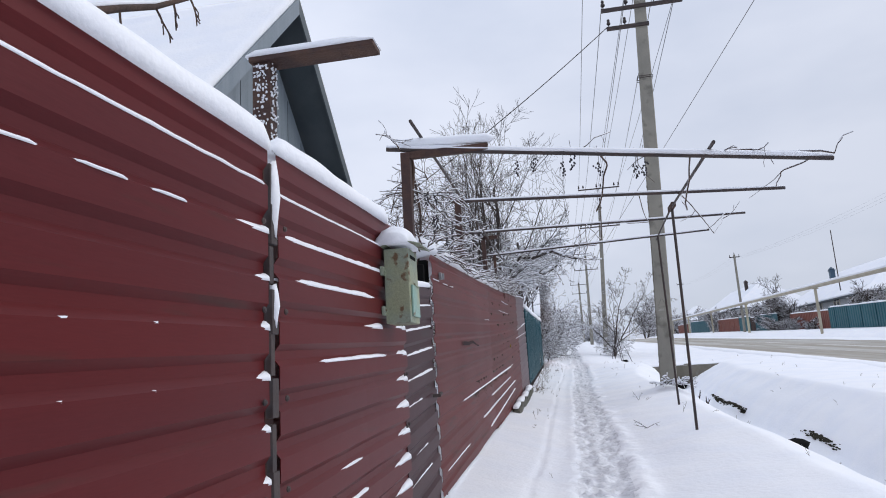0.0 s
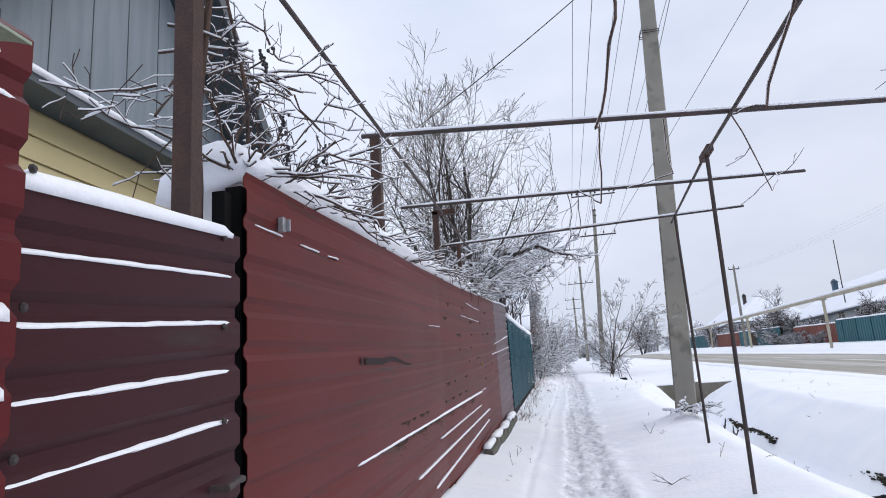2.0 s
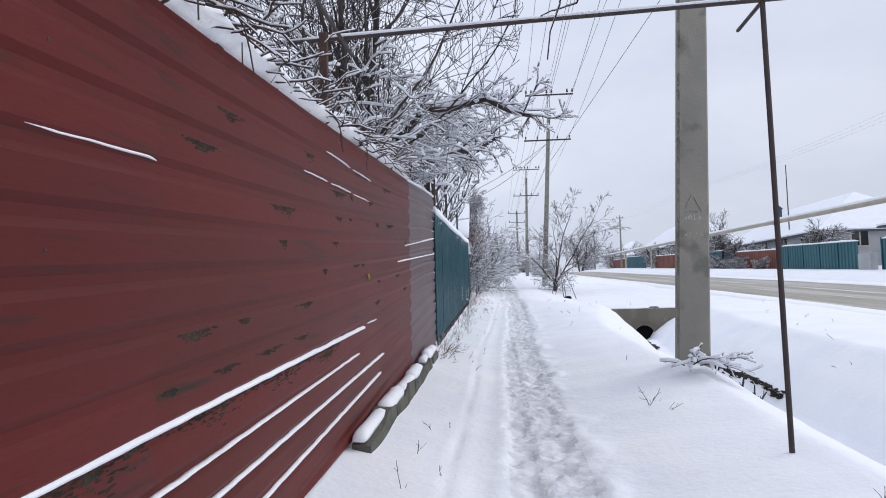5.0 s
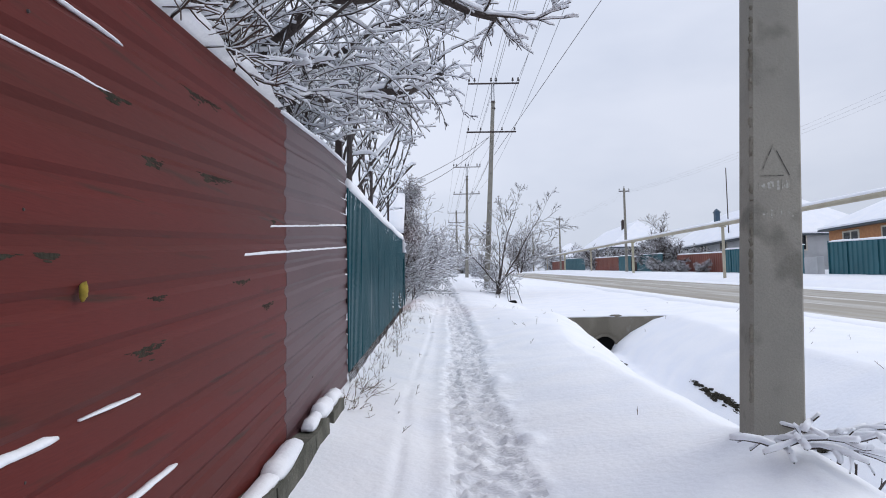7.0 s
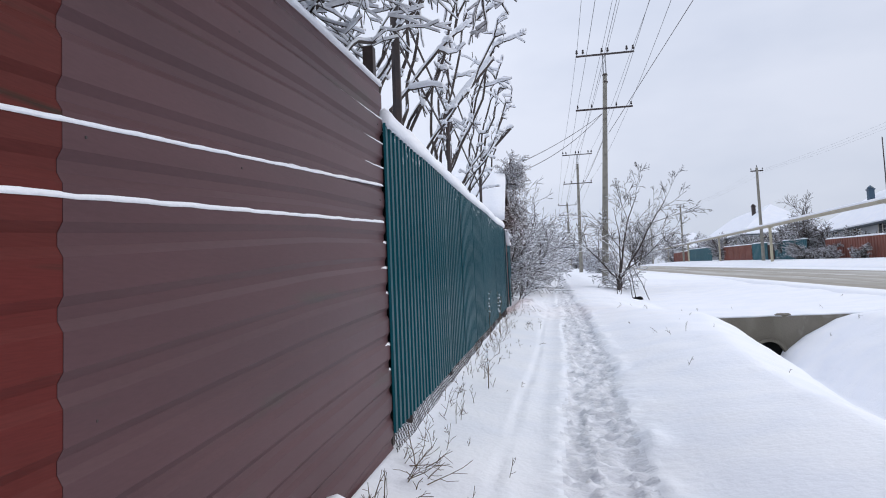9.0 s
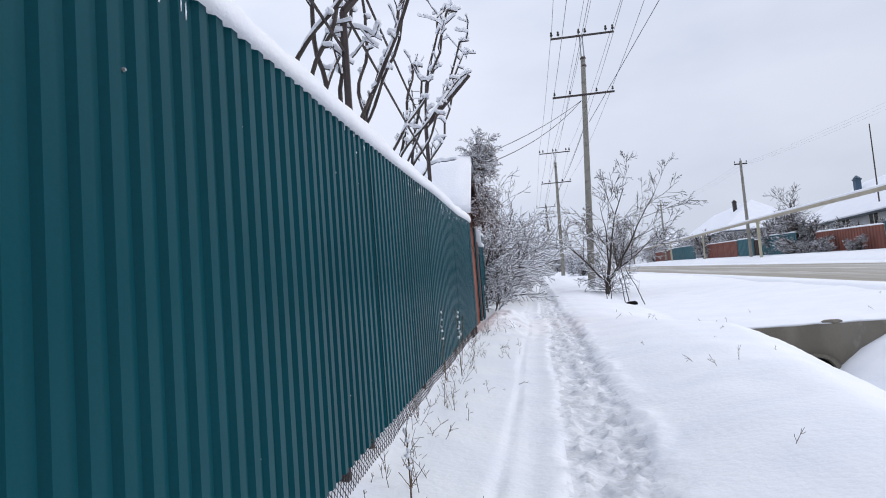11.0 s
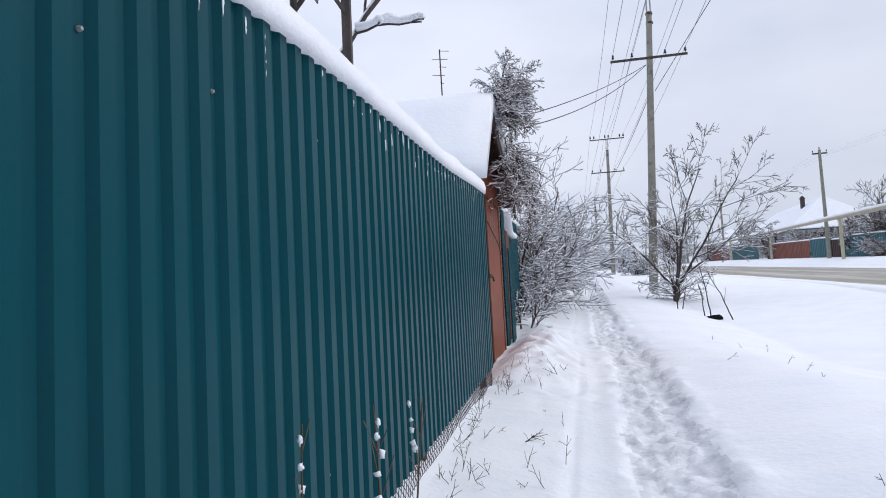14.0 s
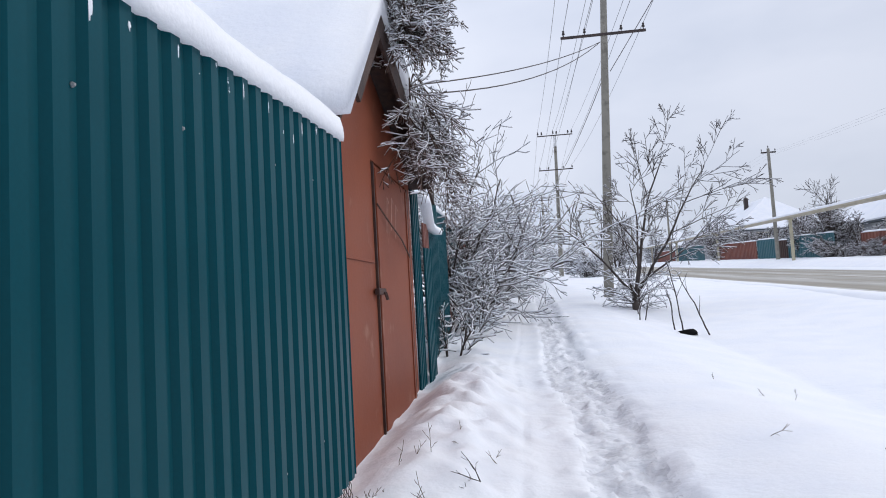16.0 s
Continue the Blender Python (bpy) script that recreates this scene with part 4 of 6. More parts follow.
def build_vine():
    v = thing("grape_vine", (-1.15, 5.1, 0.5), "bare grape vine with dried clusters on the pergola", "vine")
    rng = random.Random(11)
    lines = []

    def run(pts, r0, r1, depth=1, twigs=0.0, reach=0.5):
        pts = [Vector(q) for q in pts]
        fine = []
        for i in range(len(pts) - 1):
            for k in range(5):
                q = pts[i].lerp(pts[i + 1], k / 5)
                fine.append(q + Vector((wob(q.x, q.y, i, 2), wob(q.y, q.z, i + 9, 2), wob(q.z, q.x, i + 5, 2))) * 0.05)
        fine.append(pts[-1])
        lines.append((fine, [r0 + (r1 - r0) * i / (len(fine) - 1) for i in range(len(fine))], depth))
        for q in fine:
            if rng.random() < twigs:
                grow(rng, q.copy(), Vector((rng.gauss(0, 1), rng.gauss(0, 1), rng.gauss(-0.1, 0.7))), rng.uniform(0.15, reach), 0.004, 1, lines,
                     dict(keep=behind_fence(9.0), bend=0.28, lift=[-0.02], taper=0.4, levels=2, kids=[1], low=[0.3], angle=(30, 70), shrink=(0.3, 0.6), thin=0.7, seg=0.07, tip=0.0018))

    # stems by the first post, then along the crossbars and hanging between them
    run([(-1.15, 5.15, 0.5), (-1.2, 5.0, 1.6), (-1.12, 4.86, 2.3), (-1.05, 4.8, 3.0), (-0.4, 4.77, 2.95), (0.6, 4.77, 2.80), (1.4, 4.77, 2.69), (1.95, 4.77, 2.62)], 0.022, 0.005, 1, 0.35, 0.35)
    run([(-1.2, 5.3, 0.6), (-1.25, 5.3, 1.8), (-1.1, 5.2, 2.6), (-1.15, 5.05, 3.2)], 0.018, 0.006, 1, 0.5, 0.7)
    run([(0.35, 4.8, 2.84), (0.5, 5.6, 2.95), (0.42, 6.4, 2.75), (0.5, 7.1, 3.05), (0.55, 8.2, 2.8), (0.42, 9.3, 3.2), (0.45, 10.2, 2.95), (0.3, 11.05, 3.25)], 0.009, 0.004, 1, 0.06)
    run([(1.0, 4.8, 2.74), (1.15, 5.9, 2.55), (1.35, 7.1, 3.0), (1.9, 8.2, 2.75), (2.3, 9.3, 3.2), (2.4, 11.0, 3.28)], 0.007, 0.003, 1, 0.06)
    run([(1.85, 4.8, 2.62), (2.0, 6.0, 2.85), (2.3, 7.1, 2.98)], 0.006, 0.003, 1, 0.1)
    run([(0.9, 7.1, 3.03), (1.1, 8.0, 2.9), (0.9, 9.35, 3.2)], 0.005, 0.003, 1, 0.05)
    run([(0.32, 9.3, 3.2), (0.34, 9.32, 3.1), (0.33, 11.0, 2.95)], 0.006, 0.004, 1, 0.05)
    for k in range(60):
        base = Vector((-1.15 + rng.gauss(0, 0.10), 5.2 + rng.uniform(-0.5, 1.1), 2.3 + rng.uniform(-0.1, 0.7)))
        grow(rng, base, Vector((rng.gauss(0.1, 1), rng.gauss(0.2, 1), rng.gauss(0.1, 0.6))), rng.uniform(0.22, 0.55), 0.006, 0, lines,
             dict(keep=behind_fence(-0.6), bend=0.22, lift=[-0.03, -0.02], taper=0.4, levels=2, kids=[3, 2], low=[0.3], angle=(30, 75), shrink=(0.35, 0.7), thin=0.7, seg=0.08, tip=0.002))
    wood, white = branch_shapes(lines, 0.55, 0.007)
    part("stem", wood, VINE, v, smooth=True)
    part("snow", white, SNOW, v, "snow along the shoots", smooth=True, kind="stuff")
    for k in range(15):
        if k < 7:
            x = (-0.25, -0.12, 0.1, 0.16, 0.36, 0.62, 0.68)[k]
            y, z = 4.78 + rng.uniform(-0.03, 0.05), 2.86 - 0.142 * (x + 0.2) - rng.uniform(0.0, 0.06)
        else:
            x, y, z = -1.05 + rng.uniform(-0.1, 0.22), 5.0 + rng.uniform(-0.2, 0.8), 2.8 - rng.uniform(0, 0.35)
        s = Shape()
        for j in range(14):
            t = j / 13
            s.blob((x + rng.gauss(0, 0.014) * (1 - 0.5 * t), y + rng.gauss(0, 0.014) * (1 - 0.5 * t), z - 0.10 * t), (0.008, 0.008, 0.009), 5, 3, 0.1, j)
        s.tube([(x, y, z + 0.13), (x + 0.005, y, z + 0.05), (x, y, z)], 0.002, 3)
        part("grape_cluster", s, GRAPE, v, "withered dark cluster of grapes", smooth=True)


def build_hedge_on_fence():
    """Snow-laden creepers that lean over the top of the long red fence."""
    h = thing("creeper", (-1.3, 8.5, 0.6), "creeper heaped with snow along the top of the fence", "creeper")
    rng = random.Random(21)
    top = red_top
    s = Shape()
    rings = []
    ys = np.arange(5.06, 13.9, 0.05)
    for y in ys:
        e = min(1.0, (y - 5.0) / 0.12, (13.95 - y) / 0.5)
        hh = e * (0.20 + 0.07 * wob(y, 1, 0, 1.1) + 0.05 * wob(y, 4, 0, 3.2) + 0.03 * wob(y, 8, 0, 8))
        out = 0.04 + 0.05 * max(0, wob(y, 2, 0, 2.7))
        z = top(y)
        ring = [(-1.42, y, z - 0.05)]
        for j in range(8):
            t = j / 7
            ring.append((-1.40 + (0.40 + out) * t, y, z + 0.02 + hh * math.sin(math.pi * (0.18 + 0.72 * t)) + 0.022 * wob(y * 6, t * 5, 0, 1) - (0.03 if j == 7 else 0)))
        rings.append(ring)
    s.loft(rings)
    part("snow", s, SNOW, h, "lumpy snow bank", smooth=True)
    lines = []
    for k in range(340):
        y = 5.0 + 8.8 * rng.random()
        base = Vector((-1.22 + rng.uniform(-0.1, 0.2), y, top(y) + rng.uniform(-0.02, 0.12)))
        grow(rng, base, Vector((rng.uniform(0.0, 1.0), rng.gauss(0, 0.7), rng.uniform(-0.35, 0.5))), rng.uniform(0.15, 0.45), 0.007, 0, lines,
             dict(keep=lambda q: q.z > top(q.y) + 0.03 or q.x > -0.95, push=Vector((0.2, 0, 0.6)), bend=0.22, lift=[-0.07, -0.05], taper=0.5, levels=1, kids=[2], low=[0.2], angle=(25, 70), shrink=(0.3, 0.7), thin=0.8, seg=0.06, tip=0.003))
    wood, white = branch_shapes(lines, 0.55, 0.007)
    part("stem", wood, VINE, h, smooth=True)
    part("snow", white, SNOW, h, "snow along the shoots", smooth=True, kind="stuff")


# ---- trees ----
def build_trees():
    up = dict(bend=0.075, lift=[0.02, 0.05, 0.05, 0.03], taper=0.3, levels=4, kids=[8, 6, 5, 3], low=[0.22, 0.2, 0.15], angle=(22, 58), shrink=(0.42, 0.70), thin=0.55, seg=0.14, tip=0.003, keep=behind_fence(0.30), push=Vector((-0.5, 0, 0.5)))
    tree("bare_tree", (-1.75, 13.5, 0.5), up, 4, "tall bare tree with snowy branches behind the fence", "tree", snow=0.45, min_snow=0.006,
         stems=[((0, 0, 0), (0.10, 0.0, 1), 4.7, 0.07), ((0.15, 0.2, 0), (0.20, 0.15, 1), 4.5, 0.055), ((-0.15, -0.2, 0), (-0.12, -0.12, 1), 4.5, 0.055), ((0.0, -0.3, 0), (-0.25, -0.15, 1), 4.0, 0.045), ((0.1, 0.3, 0), (0.34, 0.1, 1), 4.0, 0.045),
                ((-0.1, 0.1, 0), (-0.42, 0.1, 1), 3.6, 0.04)])
    droop = dict(bend=0.16, lift=[0.0, -0.01, -0.03, -0.02], taper=0.35, levels=3, kids=[9, 6, 4], low=[0.3, 0.1], angle=(30, 70), shrink=(0.32, 0.6), thin=0.55, seg=0.09, tip=0.0035, keep=behind_fence(0.15), push=Vector((-0.4, 0, 0.5)))
    for k, (x, y, n) in enumerate(((-1.6, 12.2, 7), (-1.45, 13.5, 10), (-1.45, 14.8, 10), (-1.6, 15.9, 6))):
        rng = random.Random(60 + k)
        stems = [((rng.uniform(-0.2, 0.2), rng.uniform(-0.3, 0.3), 0), (rng.uniform(-0.2, 0.6), rng.gauss(0, 0.3), 1.25), rng.uniform(2.7, 3.8) - 0.9 * (k == 0), 0.028) for _ in range(n)]
        tree("snowy_shrub", (x, y, 0.7), droop, 70 + k, "dense shrub with drooping branches thick with snow", "shrub", "shrubs behind the fence", snow=1.2, min_snow=0.011, stems=stems)
    # old limbs that sweep out over the footpath, heaped with snow
    limbs = (((-1.45, 14.9, 0.8), (-1.45, 14.9, 2.3), (-1.22, 15.1, 3.15), (-0.72, 15.6, 3.35), (-0.25, 15.9, 3.48), (0.08, 16.1, 3.75)),
             ((-1.55, 15.3, 0.8), (-1.5, 15.3, 2.4), (-1.3, 15.5, 3.4), (-0.9, 15.8, 3.8), (-0.5, 16.0, 4.15), (0.0, 16.2, 4.3)),
             ((-1.55, 14.6, 0.8), (-1.5, 14.6, 2.4), (-1.3, 14.4, 3.2), (-0.8, 14.3, 3.6), (-0.1, 14.4, 3.72), (0.5, 14.5, 3.5)),
             ((-1.55, 16.0, 0.8), (-1.5, 16.0, 2.4), (-1.25, 16.5, 3.5), (-0.9, 16.9, 4.0), (-0.4, 17.2, 4.2), (-0.1, 17.4, 4.1)))
    shoot = dict(bend=0.13, lift=[-0.01, -0.03], taper=0.4, levels=2, kids=[4, 2], low=[0.2], angle=(25, 65), shrink=(0.3, 0.6), thin=0.6, seg=0.08, tip=0.003, keep=lambda q: q.x < -1.16 or q.z > fence_top(q.y) + 0.1)
    for k, keys in enumerate(limbs):
        rng = random.Random(400 + k)
        key, pts, lines = [Vector(q) for q in keys], [], []
        for i in range(len(key) - 1):
            for q in range(6):
                v = key[i].lerp(key[i + 1], q / 6)
                pts.append(v + (0.05 * Vector((wob(v.z, k, 0, 3), wob(v.x + v.z, k, 5, 3), wob(v.x, k, 8, 3))) if v.z > fence_top(v.y) + 0.2 else Vector((0, 0, 0))))
        lines.append((pts, [0.058 - 0.036 * i / len(pts) for i in range(len(pts))], 0))
        for v in pts[10:]:
            for _ in range(2):
                grow(rng, v.copy(), Vector((rng.gauss(0.35, 0.5), rng.gauss(0.1, 0.7), rng.gauss(0.1, 0.55))), rng.uniform(0.25, 0.8), 0.009, 0, lines, shoot)
        wood, white = branch_shapes(lines, 1.5, 0.008)
        o = thing("gnarled_tree", tuple(keys[0]), "old dark limb heaped with snow, leaning over the fence", "tree", "old limbs over the fence")
        part("trunk", wood, BARK, o, smooth=True)
        part("snow", white, SNOW, o, "thick snow along the limb", smooth=True, kind="stuff")
    # trained vine over the teal fence
    knob = dict(bend=0.2, lift=[0.03], taper=0.6, levels=1, kids=[2], low=[0.3], angle=(30, 70), shrink=(0.3, 0.6), thin=0.8, seg=0.05, tip=0.005, keep=behind_fence(-0.1))
    for k in range(8):
        rng = random.Random(90 + k)
        y = 17.3 + 0.85 * k
        lines = []
        for j in range(3):
            y0, lean, zt = y + rng.uniform(-0.4, 0.4), rng.gauss(0.25, 0.35), rng.uniform(4.0, 4.9)
            x1 = rng.uniform(-1.2, -0.45)
            key = [Vector((-1.35, y0, 1.0)), Vector((-1.28, y0 + lean * 0.3, 2.2)), Vector((-1.22, y0 + lean * 0.6, 3.2)), Vector(((x1 - 1.2) / 2, y0 + lean, 3.75)), Vector((x1, y0 + lean * 1.4 + rng.uniform(-0.2, 0.2), zt)), Vector((x1 + 0.12, y0 + lean * 1.7, zt + rng.uniform(-0.25, 0.25)))]
            pts = []
            for i in range(len(key) - 1):
                for q in range(6):
                    v = key[i].lerp(key[i + 1], q / 6)
                    pts.append(v + 0.075 * Vector((wob(v.z, j, k, 2.9), wob(v.z, j + 5, k, 2.9), 0)))
            lines.append((pts, [0.020 - 0.010 * i / len(pts) + 0.003 * wob(i, j, k, 1.7) for i in range(len(pts))], 0))
            for v in pts[14:]:
                if rng.random() < 0.6:
                    grow(rng, v.copy(), Vector((rng.gauss(0.1, 0.6), rng.gauss(0.1, 0.8), rng.gauss(0.3, 0.5))), rng.choice((0.05, 0.06, 0.08, 0.12, 0.35)), 0.009, 0, lines, knob)
        wood, white = branch_shapes(lines, 1.9, 0.010)
        v = thing("pruned_vine", (-1.4, y, 0.9), "knobbly pruned vine with thick snow on its canes", "vine", "vines above the teal fence")
        part("cane", wood, BARK, v, smooth=True)
        part("snow", white, SNOW, v, "snow along the canes", smooth=True, kind="stuff")
    # trellis posts
    for y, zb, ax, ay, az, r in ((17.6, 4.6, -1.1, 17.7, 4.9, 0.035), (20.1, 3.67, -0.52, 20.4, 4.40, 0.024), (23.5, 3.78, -0.50, 23.5, 4.34, 0.024)):
        t = thing("trellis_post", (-1.08, y, 1.0), "dark angled steel trellis post behind the fence", "post", "trellis posts")
        part("upright", Shape().tube([(-1.06, y, 0.6), (-1.05, y, zb)], r, 6), DARK, t)
        if y > 18:
            part("arm", Shape().tube([(-1.05, y, zb), (ax, ay, az)], r * 1.15, 6), DARK, t)
            s = Shape()
            snow_rod(Shape(), s, (-1.02, y, zb + 0.05), (ax, ay, az), r, 0.035)
            part("snow", s, SNOW, t, smooth=True)
    t = thing("trellis_wires", (-1.0, 20, 3.4), "thin stay rods of the trellis", "rods")
    for a, b in (((-1.05, 17.6, 3.95), (-1.05, 23.5, 3.35)), ((-1.05, 20.1, 4.2), (-1.05, 23.5, 3.72)), ((-1.05, 17.6, 3.6), (-1.05, 20.1, 3.4))):
        part("rod", Shape().tube([a, b], 0.010, 5), DARK, t)
    # bushes beyond the shed, along the fence
    bush = dict(bend=0.15, lift=[0.0, 0.02, 0.0], taper=0.35, levels=3, kids=[8, 5, 3], low=[0.15, 0.1], angle=(20, 60), shrink=(0.4, 0.75), thin=0.62, seg=0.14, tip=0.005)
    spots = [(-0.98, 33.0, 1.15, 5), (-1.1, 35.2, 1.5, 5), (-1.7, 36.2, 3.0, 6), (-0.95, 38.0, 2.4, 6), (-1.8, 37.5, 4.0, 8), (-0.7, 39.5, 2.6, 8), (-1.6, 42, 3.6, 8), (-1.0, 45, 3.0, 8), (-1.9, 48, 4.2, 8), (-0.9, 52, 3.2, 8), (-1.4, 57, 4.0, 8), (-0.6, 62, 3.4, 8),
             (-1.6, 68, 4.2, 8)]
    for k, (x, y, h, n) in enumerate(spots):
        rng = random.Random(130 + k)
        stems = [((rng.uniform(-0.3, 0.3), rng.uniform(-0.5, 0.5), -0.05), (rng.gauss(0.14 if y > 36 else 0.34, 0.30), rng.gauss(0, 0.35), 1), h * rng.uniform(0.6, 0.9), 0.012 + 0.005 * h) for _ in range(n)]
        sp = dict(bush, seg=0.14 if y < 40 else 0.3, tip=0.005 if y < 40 else 0.009, levels=2 if y < 34 else 3, kids=[8, 3, 2] if y < 40 else [8, 5, 3])
        tree("snowy_bush", (x, y, ground(x, y)), sp, 140 + k, "bare bush covered with snow beside the footpath", "bush", "bushes along the footpath", snow=1.0, min_snow=0.011 if y < 40 else 0.018, stems=stems)
    # tree on the verge by the second pole
    vt = dict(bend=0.07, lift=[0.0, 0.01, 0.01, 0.0], taper=0.25, levels=4, kids=[6, 5, 3, 2], low=[0.25, 0.2, 0.2], angle=(22, 52), shrink=(0.42, 0.66), thin=0.58, seg=0.2, tip=0.007)
    tree("bare_tree", (2.9, 42.2, ground(2.9, 42.2) - 0.05), vt, 7, "small dark bare tree with snow low in its crown", "tree", snow=0.6, min_snow=0.008,
         stems=[((0, 0, 0.3), (0.22, 0, 1), 4.0, 0.055), ((0.02, 0.05, 0.4), (0.66, 0.1, 1), 4.5, 0.045), ((-0.02, 0, 0.5), (-0.70, 0, 0.9), 2.9, 0.04), ((0.02, -0.05, 0.4), (0.05, -0.3, 1), 3.2, 0.04), ((0.05, 0, 0.6), (0.95, 0.1, 0.9), 2.7, 0.035)])
    stump = Shape().tube([(2.9, 42.2, ground(2.9, 42.2) - 0.3), (2.9, 42.2, ground(2.9, 42.2) + 0.25), (2.92, 42.2, ground(2.9, 42.2) + 0.6)], [0.085, 0.075, 0.06], 8)
    part("bole", stump, BARK, bpy.data.objects["bare_tree.001"], smooth=True)
    low = dict(bend=0.2, lift=[-0.02, -0.02], taper=0.35, levels=2, kids=[7, 4], low=[0.1], angle=(25, 70), shrink=(0.4, 0.7), thin=0.6, seg=0.12, tip=0.006)
    tree("snowy_bush", (2.95, 42.3, ground(2.95, 42.3) - 0.05), low, 9, "low bush with snow at the foot of a tree", "bush", "bushes along the footpath", snow=1.0, min_snow=0.012,
         stems=[((0, 0, 0), (math.cos(a) * 0.5, math.sin(a) * 0.5, 1), 1.5, 0.02) for a in np.arange(0, 6.2, 0.8)])
    far = dict(bend=0.10, lift=[0.01, 0.04, 0.02], taper=0.3, levels=3, kids=[9, 7, 5], low=[0.15, 0.15], angle=(25, 60), shrink=(0.42, 0.75), thin=0.6, seg=0.5, tip=0.012)
    for k, (x, y, h) in enumerate(((22.2, 74, 6.2), (21.5, 78, 4.5), (24.5, 60, 4.6), (22.9, 66, 3.0), (23.2, 69, 3.2), (23.0, 62.5, 2.6), (23.4, 73, 3.4), (23.2, 57, 2.6), (23.5, 90, 4.0), (23.5, 103, 4.0), (24.0, 95, 5.0), (21.5, 100, 5), (26, 88, 5.5), (17.5, 150, 11), (27.5, 66.5, 4.0), (34, 56, 5), (40, 62, 7), (23, 84, 3.6), (20.9, 61.2, 1.5), (20.8, 65.5, 1.9), (20.9, 68.6, 1.6), (20.7, 71.2, 2.2))):
        rng = random.Random(170 + k)
        stems = [((rng.uniform(-0.3, 0.3), rng.uniform(-0.3, 0.3), -0.2), (rng.gauss(0, 0.28), rng.gauss(0, 0.28), 1), h * rng.uniform(0.5, 0.75), 0.02 + 0.012 * h) for _ in range(4)]
        tree("bare_tree", (x, y, ground(x, y)), far, 180 + k, "bare garden tree dusted with snow across the road", "tree", "trees across the road", snow=0.7, min_snow=0.014, stems=stems)
    mass = dict(bend=0.13, lift=[0.0, 0.02, 0.0], taper=0.35, levels=3, kids=[8, 6, 4], low=[0.1, 0.1], angle=(25, 65), shrink=(0.4, 0.75), thin=0.6, seg=0.5, tip=0.016)
    for k, (x, y, h) in enumerate(((-2, 78, 5), (-0.5, 86, 4.5), (-1.5, 96, 5.5), (0.5, 108, 5), (-2, 120, 6), (1.5, 126, 4), (5.5, 96, 3.5), (6.5, 110, 4), (5, 128, 4.5), (7, 145, 5), (2, 150, 6), (-3, 150, 7), (10, 170, 6), (4.5, 70, 2.6), (5, 84, 3),
                                   (24, 120, 5), (22, 135, 6), (20, 160, 6))):
        rng = random.Random(210 + k)
        stems = [((rng.uniform(-0.8, 0.8), rng.uniform(-0.8, 0.8), -0.2), (rng.gauss(0, 0.4), rng.gauss(0, 0.4), 1), h * rng.uniform(0.5, 0.8), 0.02 + 0.01 * h) for _ in range(7)]
        tree("snowy_tree", (x, y, ground(x, y)), mass, 230 + k, "far bare tree white with snow at the end of the street", "tree", "far snowy trees", snow=1.0, min_snow=0.028, stems=stems)


# ---- poles and wires ----
def insulator(s, x, y, z, k=1.0):
    s.lathe(x, y, [(0.012, z), (0.012, z + 0.08 * k), (0.035 * k, z + 0.08 * k), (0.055 * k, z + 0.10 * k), (0.05 * k, z + 0.15 * k), (0.032 * k, z + 0.17 * k), (0.045 * k, z + 0.20 * k), (0.035 * k, z + 0.24 * k), (0.012, z + 0.25 * k)], 8)


def concrete_pole(x, y, top, lean, label, arms, ext=0.0, w=0.28, d=0.20, w2=0.165, d2=0.15):
    z0 = ground(x, y)
    p = thing("utility_pole", (x, y, z0), label, "utility pole", "poles along the footpath")
    at = lambda z: x + lean * (z - z0)
    s = Shape()
    rings = []
    for i in range(15):
        q = i / 14
        z = z0 - 0.4 + (top - z0 + 0.4) * q
        a, b = (w + (w2 - w) * q) / 2, (d + (d2 - d) * q) / 2
        c, e = at(z), 0.018
        j = 0.004 * wob(z, x, 0, 2)
        rings.append([(c - a + e, y - b + j, z), (c + a - e, y - b + j, z), (c + a, y - b + e, z), (c + a * 0.86, y + b - e, z), (c + a * 0.86 - e, y + b, z), (c - a * 0.86 + e, y + b, z), (c - a * 0.86, y + b - e, z), (c - a, y - b + e, z)])
    part("shaft", s.loft(rings), CONCRETE, p)
    if ext:
        e = Shape()
        e.tube([(at(top) - 0.07, y, top - 0.5), (at(top) - 0.06, y, top + ext)], 0.03, 6)
        e.tube([(at(top) + 0.07, y, top - 0.5), (at(top) + 0.06, y, top + ext)], 0.03, 6)
        part("extension", e, ZINC, p)
        for dz in (0.45, 0.1):
            c = Shape()
            c.lathe(at(top), y, [(0.13, top - dz), (0.13, top - dz + 0.06)], 10)
            part("clamp", c, DARK, p)
    for z, x0, x1, pins, k in arms:
        s = Shape()
        s.box(at(z) + x0, at(z) + x1, y - 0.13, y - 0.06, z - 0.04, z + 0.04, 0.008)
        arm = part("crossarm", s, DARK, p)
        for q in pins:
            s = Shape()
            insulator(s, at(z) + q, y - 0.095, z + 0.03, k)
            part("insulator", s, INSULATOR, arm, smooth=True)
    return p


